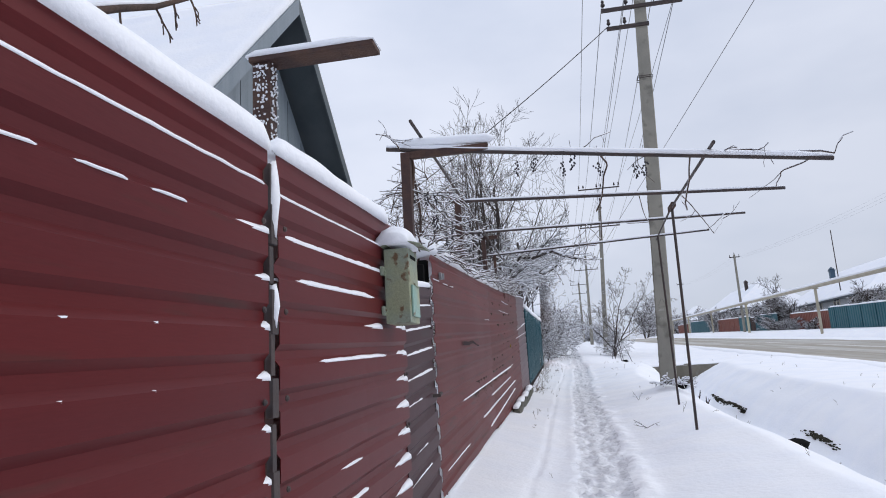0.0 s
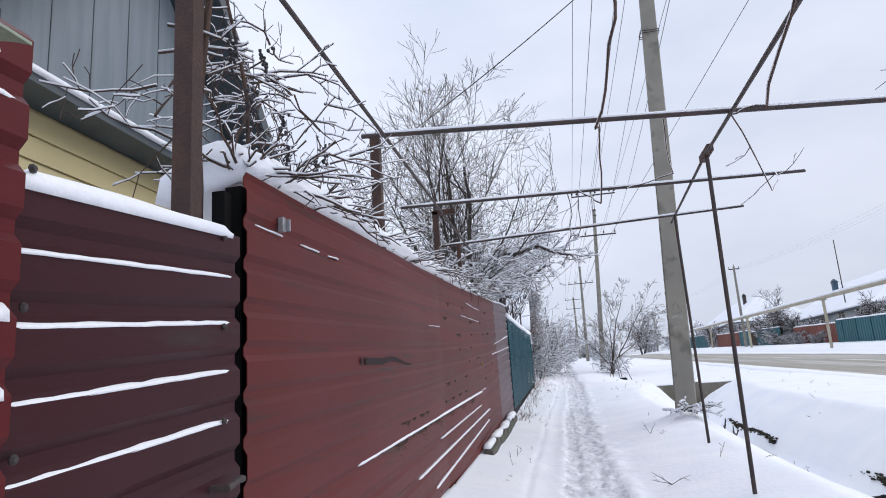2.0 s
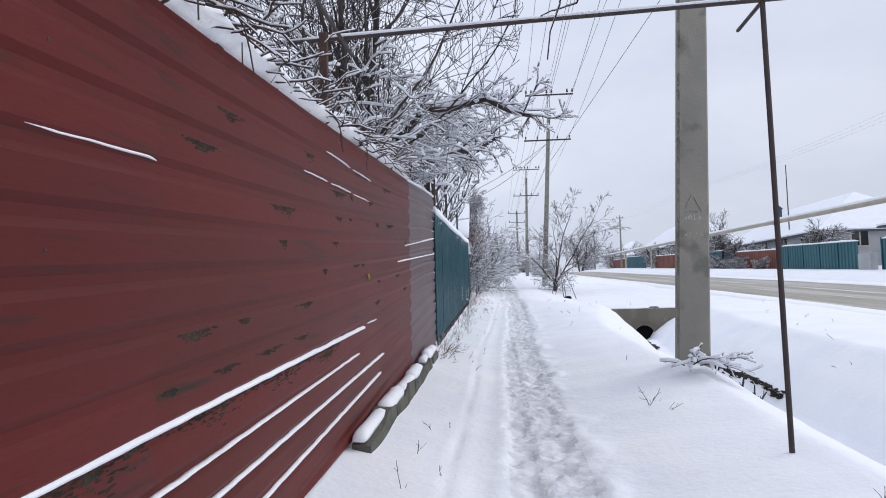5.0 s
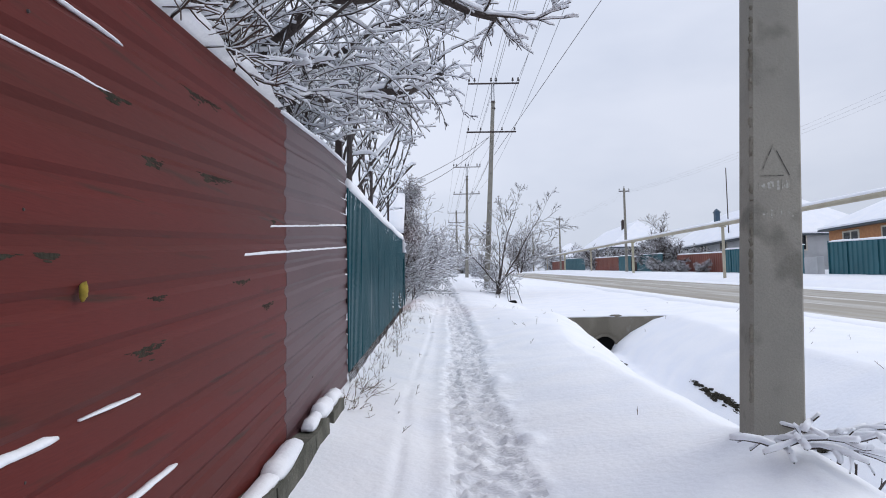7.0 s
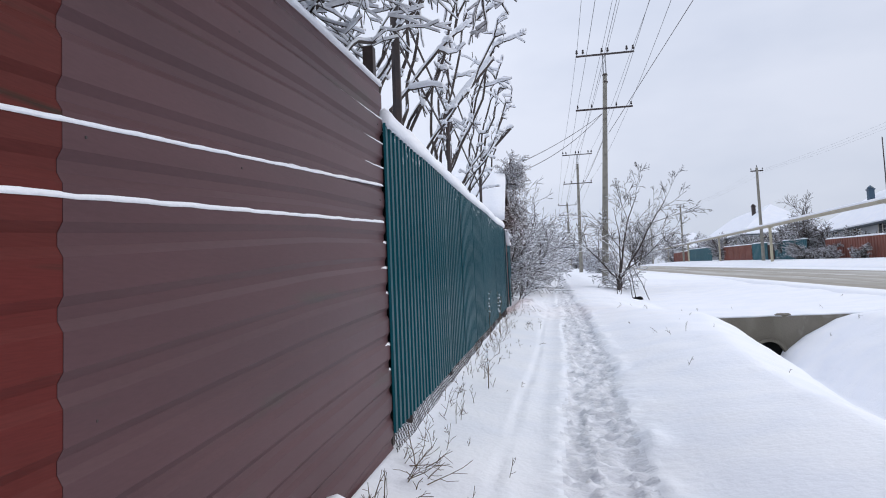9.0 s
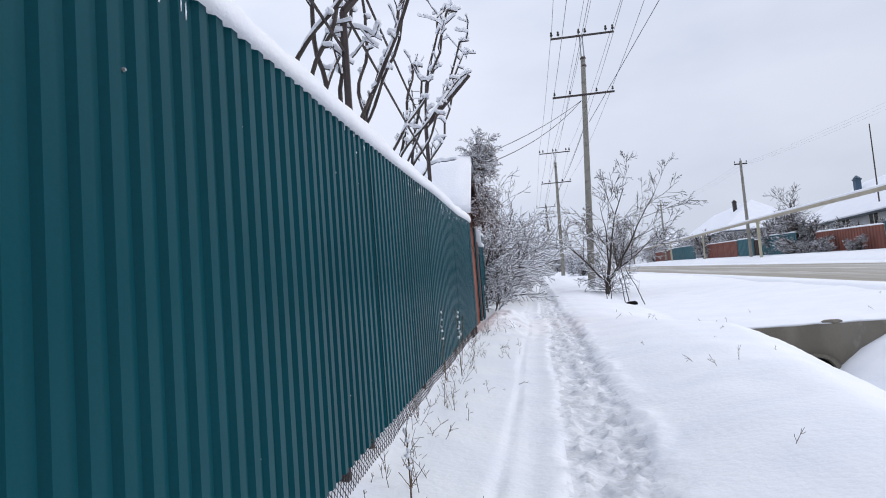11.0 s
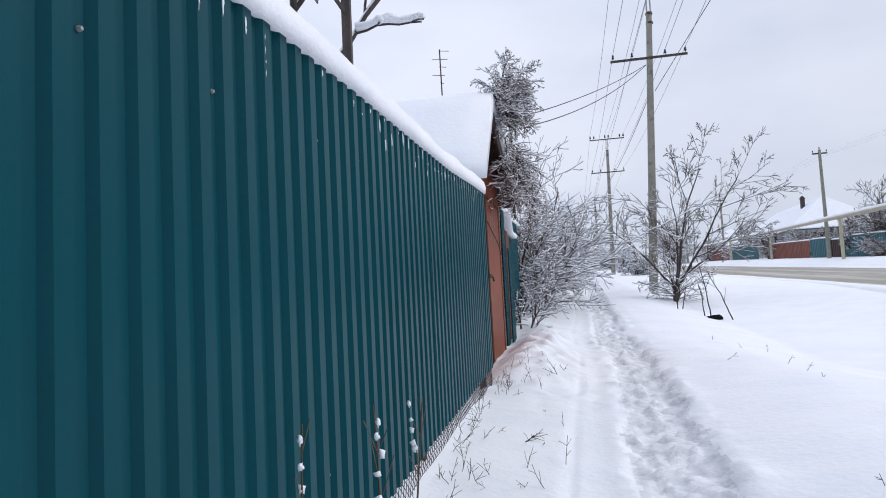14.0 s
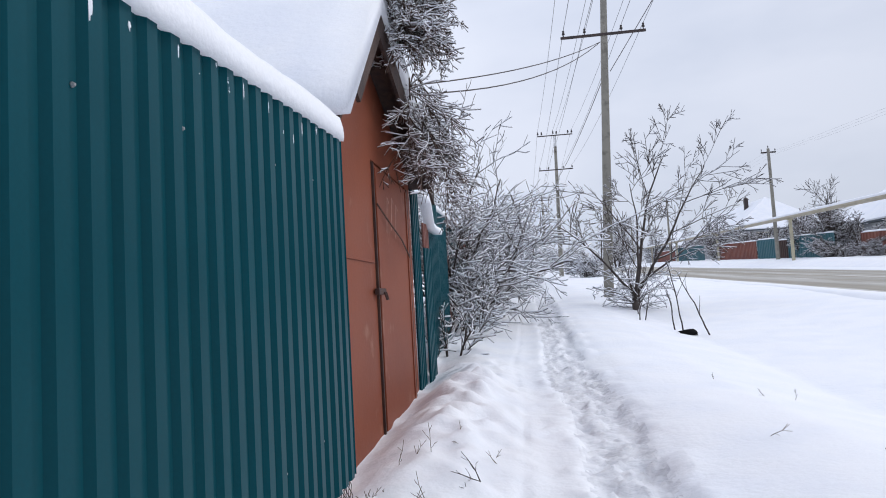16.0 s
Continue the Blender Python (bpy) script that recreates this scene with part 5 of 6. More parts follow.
def build_poles():
    big = [(10.35, -1.40, 1.32, (-1.3, -0.62, 0.55, 1.25), 0.9), (13.05, -1.40, 1.40, (-1.35, -1.05, -0.14, 0.14, 1.05, 1.35), 1.2)]
    concrete_pole(1.95, 14.01, 9.3, 0.042, "grey concrete utility pole with a stencilled sign, standing in snow", [(8.55, -0.75, 0.16, (-0.7, -0.35), 0.8), (9.0, -0.85, 0.9, (-0.8, -0.3, 0.3, 0.8), 0.9)], 0.0, w=0.335, d=0.22, w2=0.25, d2=0.18)
    concrete_pole(2.58, 45.2, 12.1, 0.055, "grey concrete utility pole with two crossarms and insulators", big, 0.95, w=0.32, d=0.26, w2=0.20, d2=0.18)
    concrete_pole(2.9, 76.5, 13.6, 0.02, "grey concrete utility pole with two crossarms and insulators", [(11.7, -1.40, 1.32, (-1.3, -0.62, 0.55, 1.25), 1.0), (14.5, -1.40, 1.40, (-1.35, -1.05, -0.14, 0.14, 1.05, 1.35), 1.3)], 0.95, w=0.36, d=0.3, w2=0.22, d2=0.2)
    concrete_pole(3.0, 112, 14.3, 0.0, "grey concrete utility pole with two crossarms and insulators", [(12.6, -1.3, 1.3, (-1.2, 1.2), 1.2), (14.1, -1.4, 1.4, (-1.3, 0, 1.3), 1.3)], 0.3, w=0.4, d=0.34, w2=0.26, d2=0.24)
    # stencilled triangle and letters, and a band of wire, on the near pole
    pole = bpy.data.objects["utility_pole"]
    fy = 14.01 - 0.1105
    cx = 2.0
    s = Shape()
    tri = [(cx - 0.09, fy, 2.30), (cx + 0.09, fy, 2.30), (cx, fy, 2.49)]
    for a, b in ((0, 1), (1, 2), (2, 0)):
        p, q = Vector(tri[a]), Vector(tri[a]).lerp(Vector(tri[b]), 0.8)
        w = Vector((p.z - q.z, 0, q.x - p.x)).normalized() * 0.0035
        s.add([p - w, q - w, q + w, p + w], [(0, 1, 2, 3)])
    part("stencil_triangle", s, BLACK_PAINT, pole, "worn black warning triangle")
    s = Shape()
    rng = random.Random(3)
    for k in range(7):
        x = cx - 0.10 + 0.028 * k
        s.box(x, x + rng.uniform(0.006, 0.016), fy + 0.0008, fy + 0.006, 2.20 + rng.uniform(0, 0.03), 2.27 + rng.uniform(-0.02, 0.01))
    for k in range(4):
        x = cx - 0.06 + 0.028 * k
        s.box(x, x + rng.uniform(0.006, 0.014), fy + 0.0008, fy + 0.006, 2.05 + rng.uniform(0, 0.02), 2.09)
    for k in range(26):
        x, z = cx + rng.uniform(-0.1, 0.1), rng.choice((2.235, 2.235, 2.07)) + rng.gauss(0, 0.018)
        s.blob((x, fy + 0.004, z), (rng.uniform(0.004, 0.013), 0.003, rng.uniform(0.003, 0.010)), 6, 4, 0.4, k)
    part("stencil_writing", s, WHITE_PAINT, pole, "worn white stencil letters", kind="stuff")
    s = Shape()
    for k in range(70):
        z = rng.uniform(0.85, 5.0)
        q = (z - 0.4) / 8.9
        s.blob((1.95 + 0.042 * (z - 0.85) - (0.335 - 0.085 * q) / 2 + rng.uniform(0.006, 0.014), 14.01 - (0.22 - 0.04 * q) / 2 + rng.uniform(0.006, 0.014), z), (0.012, 0.012, rng.uniform(0.008, 0.045)), 6, 5, 0.45, k)
    part("chipped_edge", s, CONCRETE_DARK, pole, "chipped dark corner of the concrete", kind="stuff")
    s = Shape()
    for z in (7.3, 7.34):
        c = 1.95 + 0.042 * 6.45
        s.tube([(c - 0.16, 13.89, z), (c + 0.16, 13.89, z), (c + 0.16, 14.13, z), (c - 0.16, 14.13, z), (c - 0.16, 13.89, z)], 0.008, 4)
    part("wire_band", s, DARK, pole)
    # pruned twigs at its foot
    rng = random.Random(31)
    t = thing("cut_branches", (2.1, 13.65, ground(2.1, 13.65)), "cut branches under snow at the foot of a pole", "branches")
    lines = []
    for k in range(16):
        grow(rng, Vector((1.98 + rng.uniform(-0.22, 0.3), 13.66 + rng.uniform(-0.1, 0.13), ground(2, 13.66) + 0.07)), Vector((rng.gauss(0.2, 0.8), rng.gauss(-0.4, 0.6), 0.3)), rng.uniform(0.2, 0.45), 0.009, 0, lines,
             dict(bend=0.1, lift=[-0.05], taper=0.5, levels=1, kids=[2], low=[0.3], angle=(20, 50), shrink=(0.3, 0.6), thin=0.7, seg=0.08, tip=0.004))
    wood, white = branch_shapes(lines, 1.2, 0.012)
    part("branch", wood, BARK, t, smooth=True)
    part("snow", white, SNOW, t, smooth=True, kind="stuff")

    rods = [("upper", 13.35, 14.8, 9.35), ("lower", 10.6, 11.95, 8.8)]
    w = thing("power_lines", (2.6, 30, 9), "thin overhead wires strung between the poles", "wires")
    for dx in (-1.35, -0.14, 0.14, 1.35):
        for a, b, sag in (((2.1 + dx, -19, 11.4), (2.62 + 0.6 + dx, 45.1, 13.35), 0.7), ((3.2 + dx, 45.1, 13.35), (3.1 + dx, 76.4, 14.85), 0.4), ((3.1 + dx, 76.4, 14.85), (3.0 + dx, 112, 14.5), 0.3)):
            part("wire", Shape().tube(hang_line(a, b, sag, 14), 0.010, 4), WIRE, w)
    for dx, px in ((-1.3, -0.8), (-0.62, -0.3), (0.55, 0.3), (1.25, 0.8)):
        for a, b, sag in (((2.0 + px, -18, 7.6), (2.29 + px, 13.91, 9.25), 0.5), ((2.29 + px, 13.91, 9.25), (3.05 + dx, 45.1, 10.6), 0.35), ((3.05 + dx, 45.1, 10.6), (3.05 + dx, 76.4, 12.0), 0.35), ((3.05 + dx, 76.4, 12.0), (3 + dx, 112, 12.9), 0.3)):
            part("wire", Shape().tube(hang_line(a, b, sag, 14), 0.009, 4), WIRE, w)
    c = thing("service_cables", (2.6, 40, 9), "dark sagging service cables from the poles", "cables")
    for a, b, sag, r in (((9.9, 8.0, 15.6), (3.15, 45.1, 9.1), 0.1, 0.012), ((2.9, 45.1, 10.1), (-1.6, 33.5, 5.4), 0.2, 0.012), ((2.9, 45.1, 10.1), (-1.4, 33.0, 5.1), 0.38, 0.012),
                         ((1.55, 13.91, 8.6), (-2.9, 12.6, 4.9), 0.1, 0.010), ((3.05, 45.1, 9.2), (3.0, 76.4, 10.8), 0.3, 0.014)):
        part("cable", Shape().tube(hang_line(a, b, sag, 14), r, 5), DARK, c)


# ---- culvert ----
def build_culvert():
    y, x0, x1 = CULVERT_Y, 2.75, 6.15
    zt = 0.925
    c = thing("culvert", (3.8, y, zt - 0.8), "stained concrete culvert headwall with a dark pipe mouth", "culvert")
    s = Shape()
    n, cx, cz, r = 20, 4.22, zt - 0.80, 0.34
    arc = [(cx + r * math.cos(math.pi * i / n), cz + r * math.sin(math.pi * i / n)) for i in range(n + 1)]
    outer = [(x1, cz - 0.3)] + [(x1, zt)] * 4 + [(x1 + (x0 - x1) * i / 11, zt + 0.012 * wob(i, 3, 0, 0.8)) for i in range(1, 11)] + [(x0, zt)] * 5 + [(x0, cz - 0.3)]
    inner = [(cx + r, cz - 0.3)] + [arc[0]] * 0 + arc[:20] + [(cx - r, cz - 0.3)]
    m = min(len(outer), len(inner))
    outer, inner = outer[:m - 1] + [outer[-1]], inner[:m - 1] + [inner[-1]]
    s.loft([[(p[0], y - 0.10, p[1]) for p in outer], [(p[0], y - 0.10, p[1]) for p in inner], [(p[0], y + 0.15, p[1]) for p in inner]], closed=False)
    s.loft([[(p[0], y - 0.10, p[1]) for p in outer], [(p[0], y + 0.12, p[1]) for p in outer]], closed=False)
    part("headwall", s, CONCRETE_DARK, c)
    s = Shape()
    rr = [[(cx + q * math.cos(2 * math.pi * i / 24), yy, cz + q * math.sin(2 * math.pi * i / 24)) for i in range(24)] for q, yy in ((0.37, y - 0.12), (0.37, y - 0.18), (0.31, y - 0.18), (0.31, y - 0.05))]
    part("pipe", s.loft(rr, cap=False), CONCRETE_DARK, c, smooth=False)
    s = Shape()
    s.add([(cx + 0.31 * math.cos(2 * math.pi * i / 24), y - 0.055, cz + 0.31 * math.sin(2 * math.pi * i / 24)) for i in range(24)], [tuple(range(24))])
    part("dark_bore", s, BLACK, c)
    s = Shape()
    rings = []
    for i in range(40):
        x = x0 - 0.1 + (x1 - x0 + 0.2) * i / 39
        h = 0.035 + 0.03 * wob(x, 2, 0, 2)
        e = 0.035 * wob(x, 7, 0, 5)
        rings.append([(x, y - 0.07 + e, zt - 0.004), (x, y - 0.08 + e, zt + h * 0.5), (x, y - 0.02, zt + h), (x, y + 0.3, zt + h + 0.06), (x, y + 0.7, zt + 0.05)])
    part("snow_cap", s.loft(rings, closed=False), SNOW, c, smooth=True)
    st = Shape()
    st.blob((4.55, y - 0.06, zt + 0.03), (0.16, 0.05, 0.035), 9, 5, 0.2, 3)
    part("stone", st, CONCRETE_DARK, c)


# ---- shed with the rust-orange gate ----
def build_shed():
    X = -1.2
    h = thing("shed", (-2.5, 29.5, 1.1), "shed with a rust-orange sheet-metal front and a snowy gable roof", "shed")
    s = Shape()
    face = [(27.32, 0.9), (28.98, 0.9), (28.98, 3.32), (30.48, 3.32), (30.48, 0.9), (30.70, 0.9), (30.70, 3.52), (28.55, 4.30), (27.72, 3.50), (27.60, 3.36), (27.32, 3.30)]
    s.loft([[(X, y, z) for y, z in face], [(X - 0.05, y, z) for y, z in face]])
    part("front_panel", s, ORANGE, h)
    s = Shape()
    s.box(X, X + 0.012, 27.40, 28.92, 2.48, 2.50, 0.003)
    s.box(X, X + 0.010, 27.38, 27.41, 1.1, 3.25, 0.003)
    part("batten", s, ORANGE, h)
    d = part("door", Shape().box(X - 0.03, X + 0.012, 29.0, 30.46, 1.05, 3.29, 0.006), ORANGE, h, "rust-orange metal door with faded chalk letters")
    for y in (29.06, 30.40):
        part("door_stile", Shape().box(X + 0.010, X + 0.024, y - 0.025, y + 0.025, 1.08, 3.26, 0.003), ORANGE, d)
    s = Shape()
    s.box(X + 0.012, X + 0.05, 28.86, 29.12, 2.23, 2.28, 0.006)
    s.tube([(X + 0.055, 29.02, 2.25), (X + 0.07, 29.03, 2.19), (X + 0.07, 29.08, 2.19), (X + 0.055, 29.08, 2.25)], 0.008, 6)
    part("latch", s, RUST, d, "rusty latch with a padlock")
    s = Shape()
    for y, z0, z1 in ((29.42, 2.76, 3.08), (29.62, 2.80, 3.10), (29.80, 2.74, 3.06)):
        s.tube([(X + 0.014, y, z0), (X + 0.014, y + 0.08, z1), (X + 0.014, y + 0.14, z1 - 0.04)], 0.014, 4, squash=0.2)
    part("chalk_marks", s, material("faded_chalk", (0.42, 0.24, 0.19), 0.9, scale=25), d, "faded chalk letters")
    s = Shape()
    s.tube([(X + 0.03, 29.02, 2.96), (X + 0.05, 29.4, 2.84), (X + 0.05, 29.9, 2.74), (X + 0.03, 30.4, 2.60)], 0.007, 5)
    part("dry_tendril", s, VINE, d, "thin dry tendril across the door")
    for y in (28.99, 30.47):
        s = Shape()
        s.box(X - 0.002, X + 0.02, y - 0.012, y + 0.012, 1.0, 3.3, 0.002)
        part("hinge_strip", s, RUST, h)
    s = Shape()
    s.box(-5.5, X - 0.06, 27.55, 27.62, 0.8, 3.3)
    s.box(-5.5, X - 0.06, 30.70, 30.77, 0.8, 3.5)
    part("wall", s, BROWN_WOOD, h)
    s = Shape()
    rake = [(27.42, 3.20), (28.52, 4.30), (31.0, 3.38)]
    s.loft([[(x, y, z + dz) for y, z in rake for dz in (0,)] + [(x, y, z + 0.05) for y, z in reversed(rake)] for x in (X + 0.20, -5.6)])
    part("roof", s, BROWN_WOOD, h)
    s = Shape()
    s.loft([[(x, 28.52, 4.38), (x, 31.05, 3.44), (x, 31.03, 3.20), (x, 28.52, 4.10)] for x in (X + 0.23, X + 0.205)])
    part("bargeboard", s, BROWN_WOOD, h, "dark rotten bargeboard")
    s = Shape()
    s.loft([[(x, 28.52, 4.37), (x, 27.66, 3.50), (x, 27.80, 3.42), (x, 28.52, 4.12)] for x in (X + 0.23, X + 0.205)])
    part("bargeboard", s, BROWN_WOOD, h, "dark rotten bargeboard")
    s = Shape()
    rings = []
    for i in range(16):
        x = X + 0.26 - i * 0.3
        ring = []
        e = 1.0 if i else 0.55
        for y, z in ((27.34, 3.22), (27.36, 3.36), (27.52, 3.56), (27.8, 3.86), (28.1, 4.16), (28.35, 4.40), (28.55, 4.48), (28.85, 4.40), (29.6, 4.12), (30.4, 3.82), (31.08, 3.46)):
            ring.append((x + 0.05 * wob(y, i, 0, 1.5), y + 0.03 * wob(x, y, 1, 2), z + 0.05 * e + 0.04 * wob(x, y, 3, 1.2)))
        ring += [(x, 31.0, 3.42), (x, 28.52, 4.34), (x, 27.42, 3.24)]
        rings.append(ring)
    part("snow", s.loft(rings), SNOW, h, "thick smooth snow on the roof", smooth=True)
    # growth hanging over the gable
    sp = dict(bend=0.16, lift=[-0.04, -0.05, -0.03], taper=0.35, levels=3, kids=[7, 5, 3], low=[0.1], angle=(25, 70), shrink=(0.35, 0.7), thin=0.65, seg=0.09, tip=0.003)
    rng = random.Random(77)
    stems = [((rng.uniform(-0.1, 0.12), rng.uniform(-0.28, 0.28), rng.uniform(-0.15, 0.15)), (rng.gauss(0.25, 0.6), rng.gauss(0.0, 0.7), rng.gauss(0.4, 0.55)), rng.uniform(0.3, 0.62), 0.010) for _ in range(40)]
    tree("climber", (-0.93, 29.0, 4.42), sp, 78, "tangled climber with snow over the shed gable", "climber", snow=0.7, min_snow=0.008, stems=stems, wood_mat=VINE)
    rng = random.Random(79)
    sp2 = dict(sp, lift=[-0.10, -0.06, -0.03])
    stems = [((rng.uniform(0, 0.1), rng.uniform(-0.9, 0.9), rng.uniform(-0.25, 0.25)), (rng.gauss(0.10, 0.2), rng.gauss(0.25, 0.5), -0.7), rng.uniform(0.4, 0.9), 0.008) for _ in range(22)]
    tree("climber", (-0.94, 30.1, 3.95), sp2, 80, "creeper hanging down the edge of the shed", "climber", snow=0.7, min_snow=0.008, stems=stems, wood_mat=VINE)

    f = thing("patched_fence", (-1.25, 33, 1.2), "patched teal and brown sheet fence behind bushes", "fence")
    y = 30.74
    rng = random.Random(6)
    for k, (wd, mat, tp, x) in enumerate(((0.45, TEAL, 3.35, -1.20), (0.55, TEAL, 2.75, -1.16), (0.5, RUST_FENCE, 3.1, -1.25), (1.15, TEAL, 3.5, -1.28), (1.15, TEAL, 3.45, -1.3), (1.2, TEAL, 3.5, -1.5), (1.2, RUST_FENCE, 3.5, -1.55), (2.4, TEAL, 3.6, -1.6), (3.0, RUST_FENCE, 3.7, -1.6))):
        s, rings = Shape(), []
        for u in rib_breaks(y, y + wd, 0.115, 0.38):
            xx = x + rib(u, 0.115, 0.018, 0.38)
            rings.append([(xx - 0.003, u, 0.9), (xx, u, 0.9), (xx, u, tp + 0.03 * (u - y)), (xx - 0.003, u, tp + 0.03 * (u - y))])
        part("sheet", s.loft(rings), mat, f)
        y += wd + 0.02
    s = Shape()
    cap_snow(s, 31.4, 33.0, lambda q: 3.36 - 0.3 * min(1, max(0, (q - 31.9) * 4)), 0.07, 0.09, -1.2, 4)
    cap_snow(s, 33.0, 43.0, lambda q: 3.52 + 0.02 * (q - 33), 0.07, 0.10, -1.4, 5)
    part("snow_cap", s, SNOW, f, smooth=True)
    b = thing("brick_house", (-4.5, 36, 1.3), "low brown-brick house behind the bushes", "house")
    part("wall", Shape().box(-9, -3.2, 33.5, 41, 1.0, 4.5), material("brown_brick", (0.22, 0.12, 0.07), 0.85, other=(0.17, 0.09, 0.055), scale=9, fine=0.15), b)
    s = Shape()
    s.loft([[(x, y, z) for y, z in ((33.0, 4.4), (37.2, 6.3), (41.5, 4.4), (41.5, 4.75), (37.2, 6.7), (33.0, 4.75))] for x in (-2.8, -9.4)])
    part("roof", s, SNOW, b)
    c = Shape()
    c.lathe(-5.61, 36.0, [(0.09, 6.0), (0.09, 7.86)], 10)
    pipe = part("flue", c, PLASTER, b, "pale flue pipe")
    c = Shape()
    c.lathe(-5.61, 36.0, [(0.17, 7.84), (0.16, 7.88), (0.012, 8.22)], 10)
    part("cowl", c, DARK, pipe, "small dark tin cowl")


# ---- house behind the red fence ----
def build_near_house():
    h = thing("gabled_house", (-6, 9.6, 0.5), "blue-grey gabled house with pale yellow siding and a snowy roof", "house")
    gx, ya, zr, sl = -4.3, 9.05, 7.3, 1.04
    half = 3.1
    ze = zr - half * sl
    part("gable", Shape().loft([[(x, ya - half + 0.45, ze + 0.1), (x, ya + half - 0.45, ze + 0.1), (x, ya, zr - 0.45)] for x in (gx, gx - 0.15)]), HOUSE_GREY, h)
    s = Shape()
    k = ya - half + 0.6
    while k < ya + half - 0.5:
        zt = zr - 0.5 - abs(k - ya) * sl
        if zt > ze + 0.3:
            s.box(gx, gx + 0.006, k - 0.004, k + 0.004, ze + 0.25, zt)
        k += 0.55
    part("board_seams", s, SLATE, h, kind="stuff")
    for i in range(15):
        z = 0.62 + 0.225 * i
        part("siding_board", Shape().loft([[(gx + 0.03, y, z), (gx + 0.05, y, z), (gx + 0.025, y, z + 0.222), (gx + 0.0, y, z + 0.222)] for y in (ya - half + 0.4, ya + half - 0.4)]), SIDING, h)
    part("wall", Shape().box(-11, gx - 0.02, ya - half + 0.45, ya + half - 0.45, 0.3, ze + 0.12), SIDING, h)
    s = Shape()
    s.loft([[(gx, y, ze + 0.30), (gx + 0.42, y, ze + 0.02), (gx + 0.42, y, ze - 0.06), (gx, y, ze - 0.04)] for y in (ya - half + 0.2, ya + half - 0.2)])
    part("skirt_roof", s, SLATE, h)
    s = Shape()
    cap_snow(s, ya - half + 0.2, ya + half - 0.2, lambda y: ze + 0.03, 0.06, 0.06, gx + 0.40, 3)
    part("snow", s, SNOW, h, smooth=True)
    x1, x2 = gx + 0.55, -11.5
    for sgn, nm in ((-1, "roof"), (1, "roof")):
        s = Shape()
        e = (ya + sgn * (half + 0.35), ze - 0.35 * sl)
        s.loft([[(x, ya, zr), (x, e[0], e[1]), (x, e[0], e[1] - 0.10), (x, ya, zr - 0.14)] for x in (x1, x2)])
        part(nm, s, SLATE, h)
        b = Shape()
        b.loft([[(x, ya, zr + 0.03), (x, e[0], e[1] + 0.03), (x, e[0], e[1] - 0.22), (x, ya, zr - 0.26)] for x in (x1 + 0.03, x1)])
        part("bargeboard", b, HOUSE_GREY if sgn < 0 else SLATE, h)
        s = Shape()
        rings = []
        for i in range(26):
            q = i / 25
            y, z = ya + (e[0] - ya) * q, zr + (e[1] - zr) * q
            th = 0.16 * (1 if i < 25 else 0.6) + 0.03 * wob(i, sgn, 0, 0.7)
            rings.append([(x1 - 0.01, y, z + 0.005), (x1 + 0.02, y, z + th * 0.6), (x1 - 0.1, y, z + th), (-7, y, z + th + 0.05), (x2, y, z + th), (x2, y, z + 0.005)])
        part("snow", s.loft(rings), SNOW, h, smooth=True)
    # tall rusty post with a roof-like plate, beside the fence
    p = thing("gate_post", (-1.31, 2.75, 0.3), "rusty post with a snow-covered plate on top", "post")
    part("upright", Shape().box(-1.36, -1.27, 2.71, 2.79, 0.2, 2.80, 0.006), RUST, p)
    part("plate", Shape().box(-1.37, -0.75, 2.69, 2.81, 2.80, 2.825, 0.004), RUST, p)
    s = Shape()
    rings = []
    for i in range(14):
        x = -1.385 + 0.64 * i / 13
        e = min(1, (i + 0.5) / 1.5, (13.4 - i) / 3)
        rings.append([(x, 2.685, 2.826), (x, 2.815, 2.826), (x, 2.81, 2.826 + 0.03 * e), (x, 2.75, 2.826 + 0.06 * e), (x, 2.69, 2.826 + 0.03 * e)])
    part("snow", s.loft(rings), SNOW, p, smooth=True)
    s = Shape()
    rng = random.Random(4)
    for k in range(110):
        s.blob((-1.27 + 0.004, 2.75 + rng.uniform(-0.035, 0.035), rng.uniform(2.35, 2.8)), (0.005, rng.uniform(0.003, 0.008), rng.uniform(0.003, 0.009)), 5, 3, 0.3, k)
        s.blob((-1.315 + rng.uniform(-0.035, 0.035), 2.708, rng.uniform(2.35, 2.8)), (rng.uniform(0.003, 0.008), 0.005, rng.uniform(0.003, 0.009)), 5, 3, 0.3, k)
    s.blob((-1.28, 2.73, 2.34), (0.06, 0.06, 0.05), 9, 6, 0.15, 3)
    part("clinging_snow", s, SNOW, p, smooth=True, kind="stuff")
    # a mossy branch above the fence, with twigs that hang from it
    rng = random.Random(15)
    limb = [Vector((-1.28, 1.50, 2.37)), Vector((-1.28, 1.66, 2.475)), Vector((-1.28, 1.84, 2.585)), Vector((-1.27, 2.03, 2.73)), Vector((-1.26, 2.3, 2.93))]
    lines = [(limb, [0.016, 0.014, 0.012, 0.010, 0.006], 0)]
    sp = dict(bend=0.16, lift=[-0.25, -0.2], taper=0.6, levels=1, kids=[3], low=[0.3], angle=(25, 60), shrink=(0.25, 0.5), thin=0.8, seg=0.03, tip=0.003)
    for p0, ln in ((limb[1], 0.17), (limb[2], 0.12), (limb[2].lerp(limb[3], 0.5), 0.10), (limb[3], 0.12)):
        grow(rng, p0.copy(), Vector((rng.gauss(0, 0.25), rng.gauss(0.2, 0.25), -0.9)), ln, 0.005, 0, lines, sp)
    wood, white = branch_shapes(lines, 0.7, 0.008)
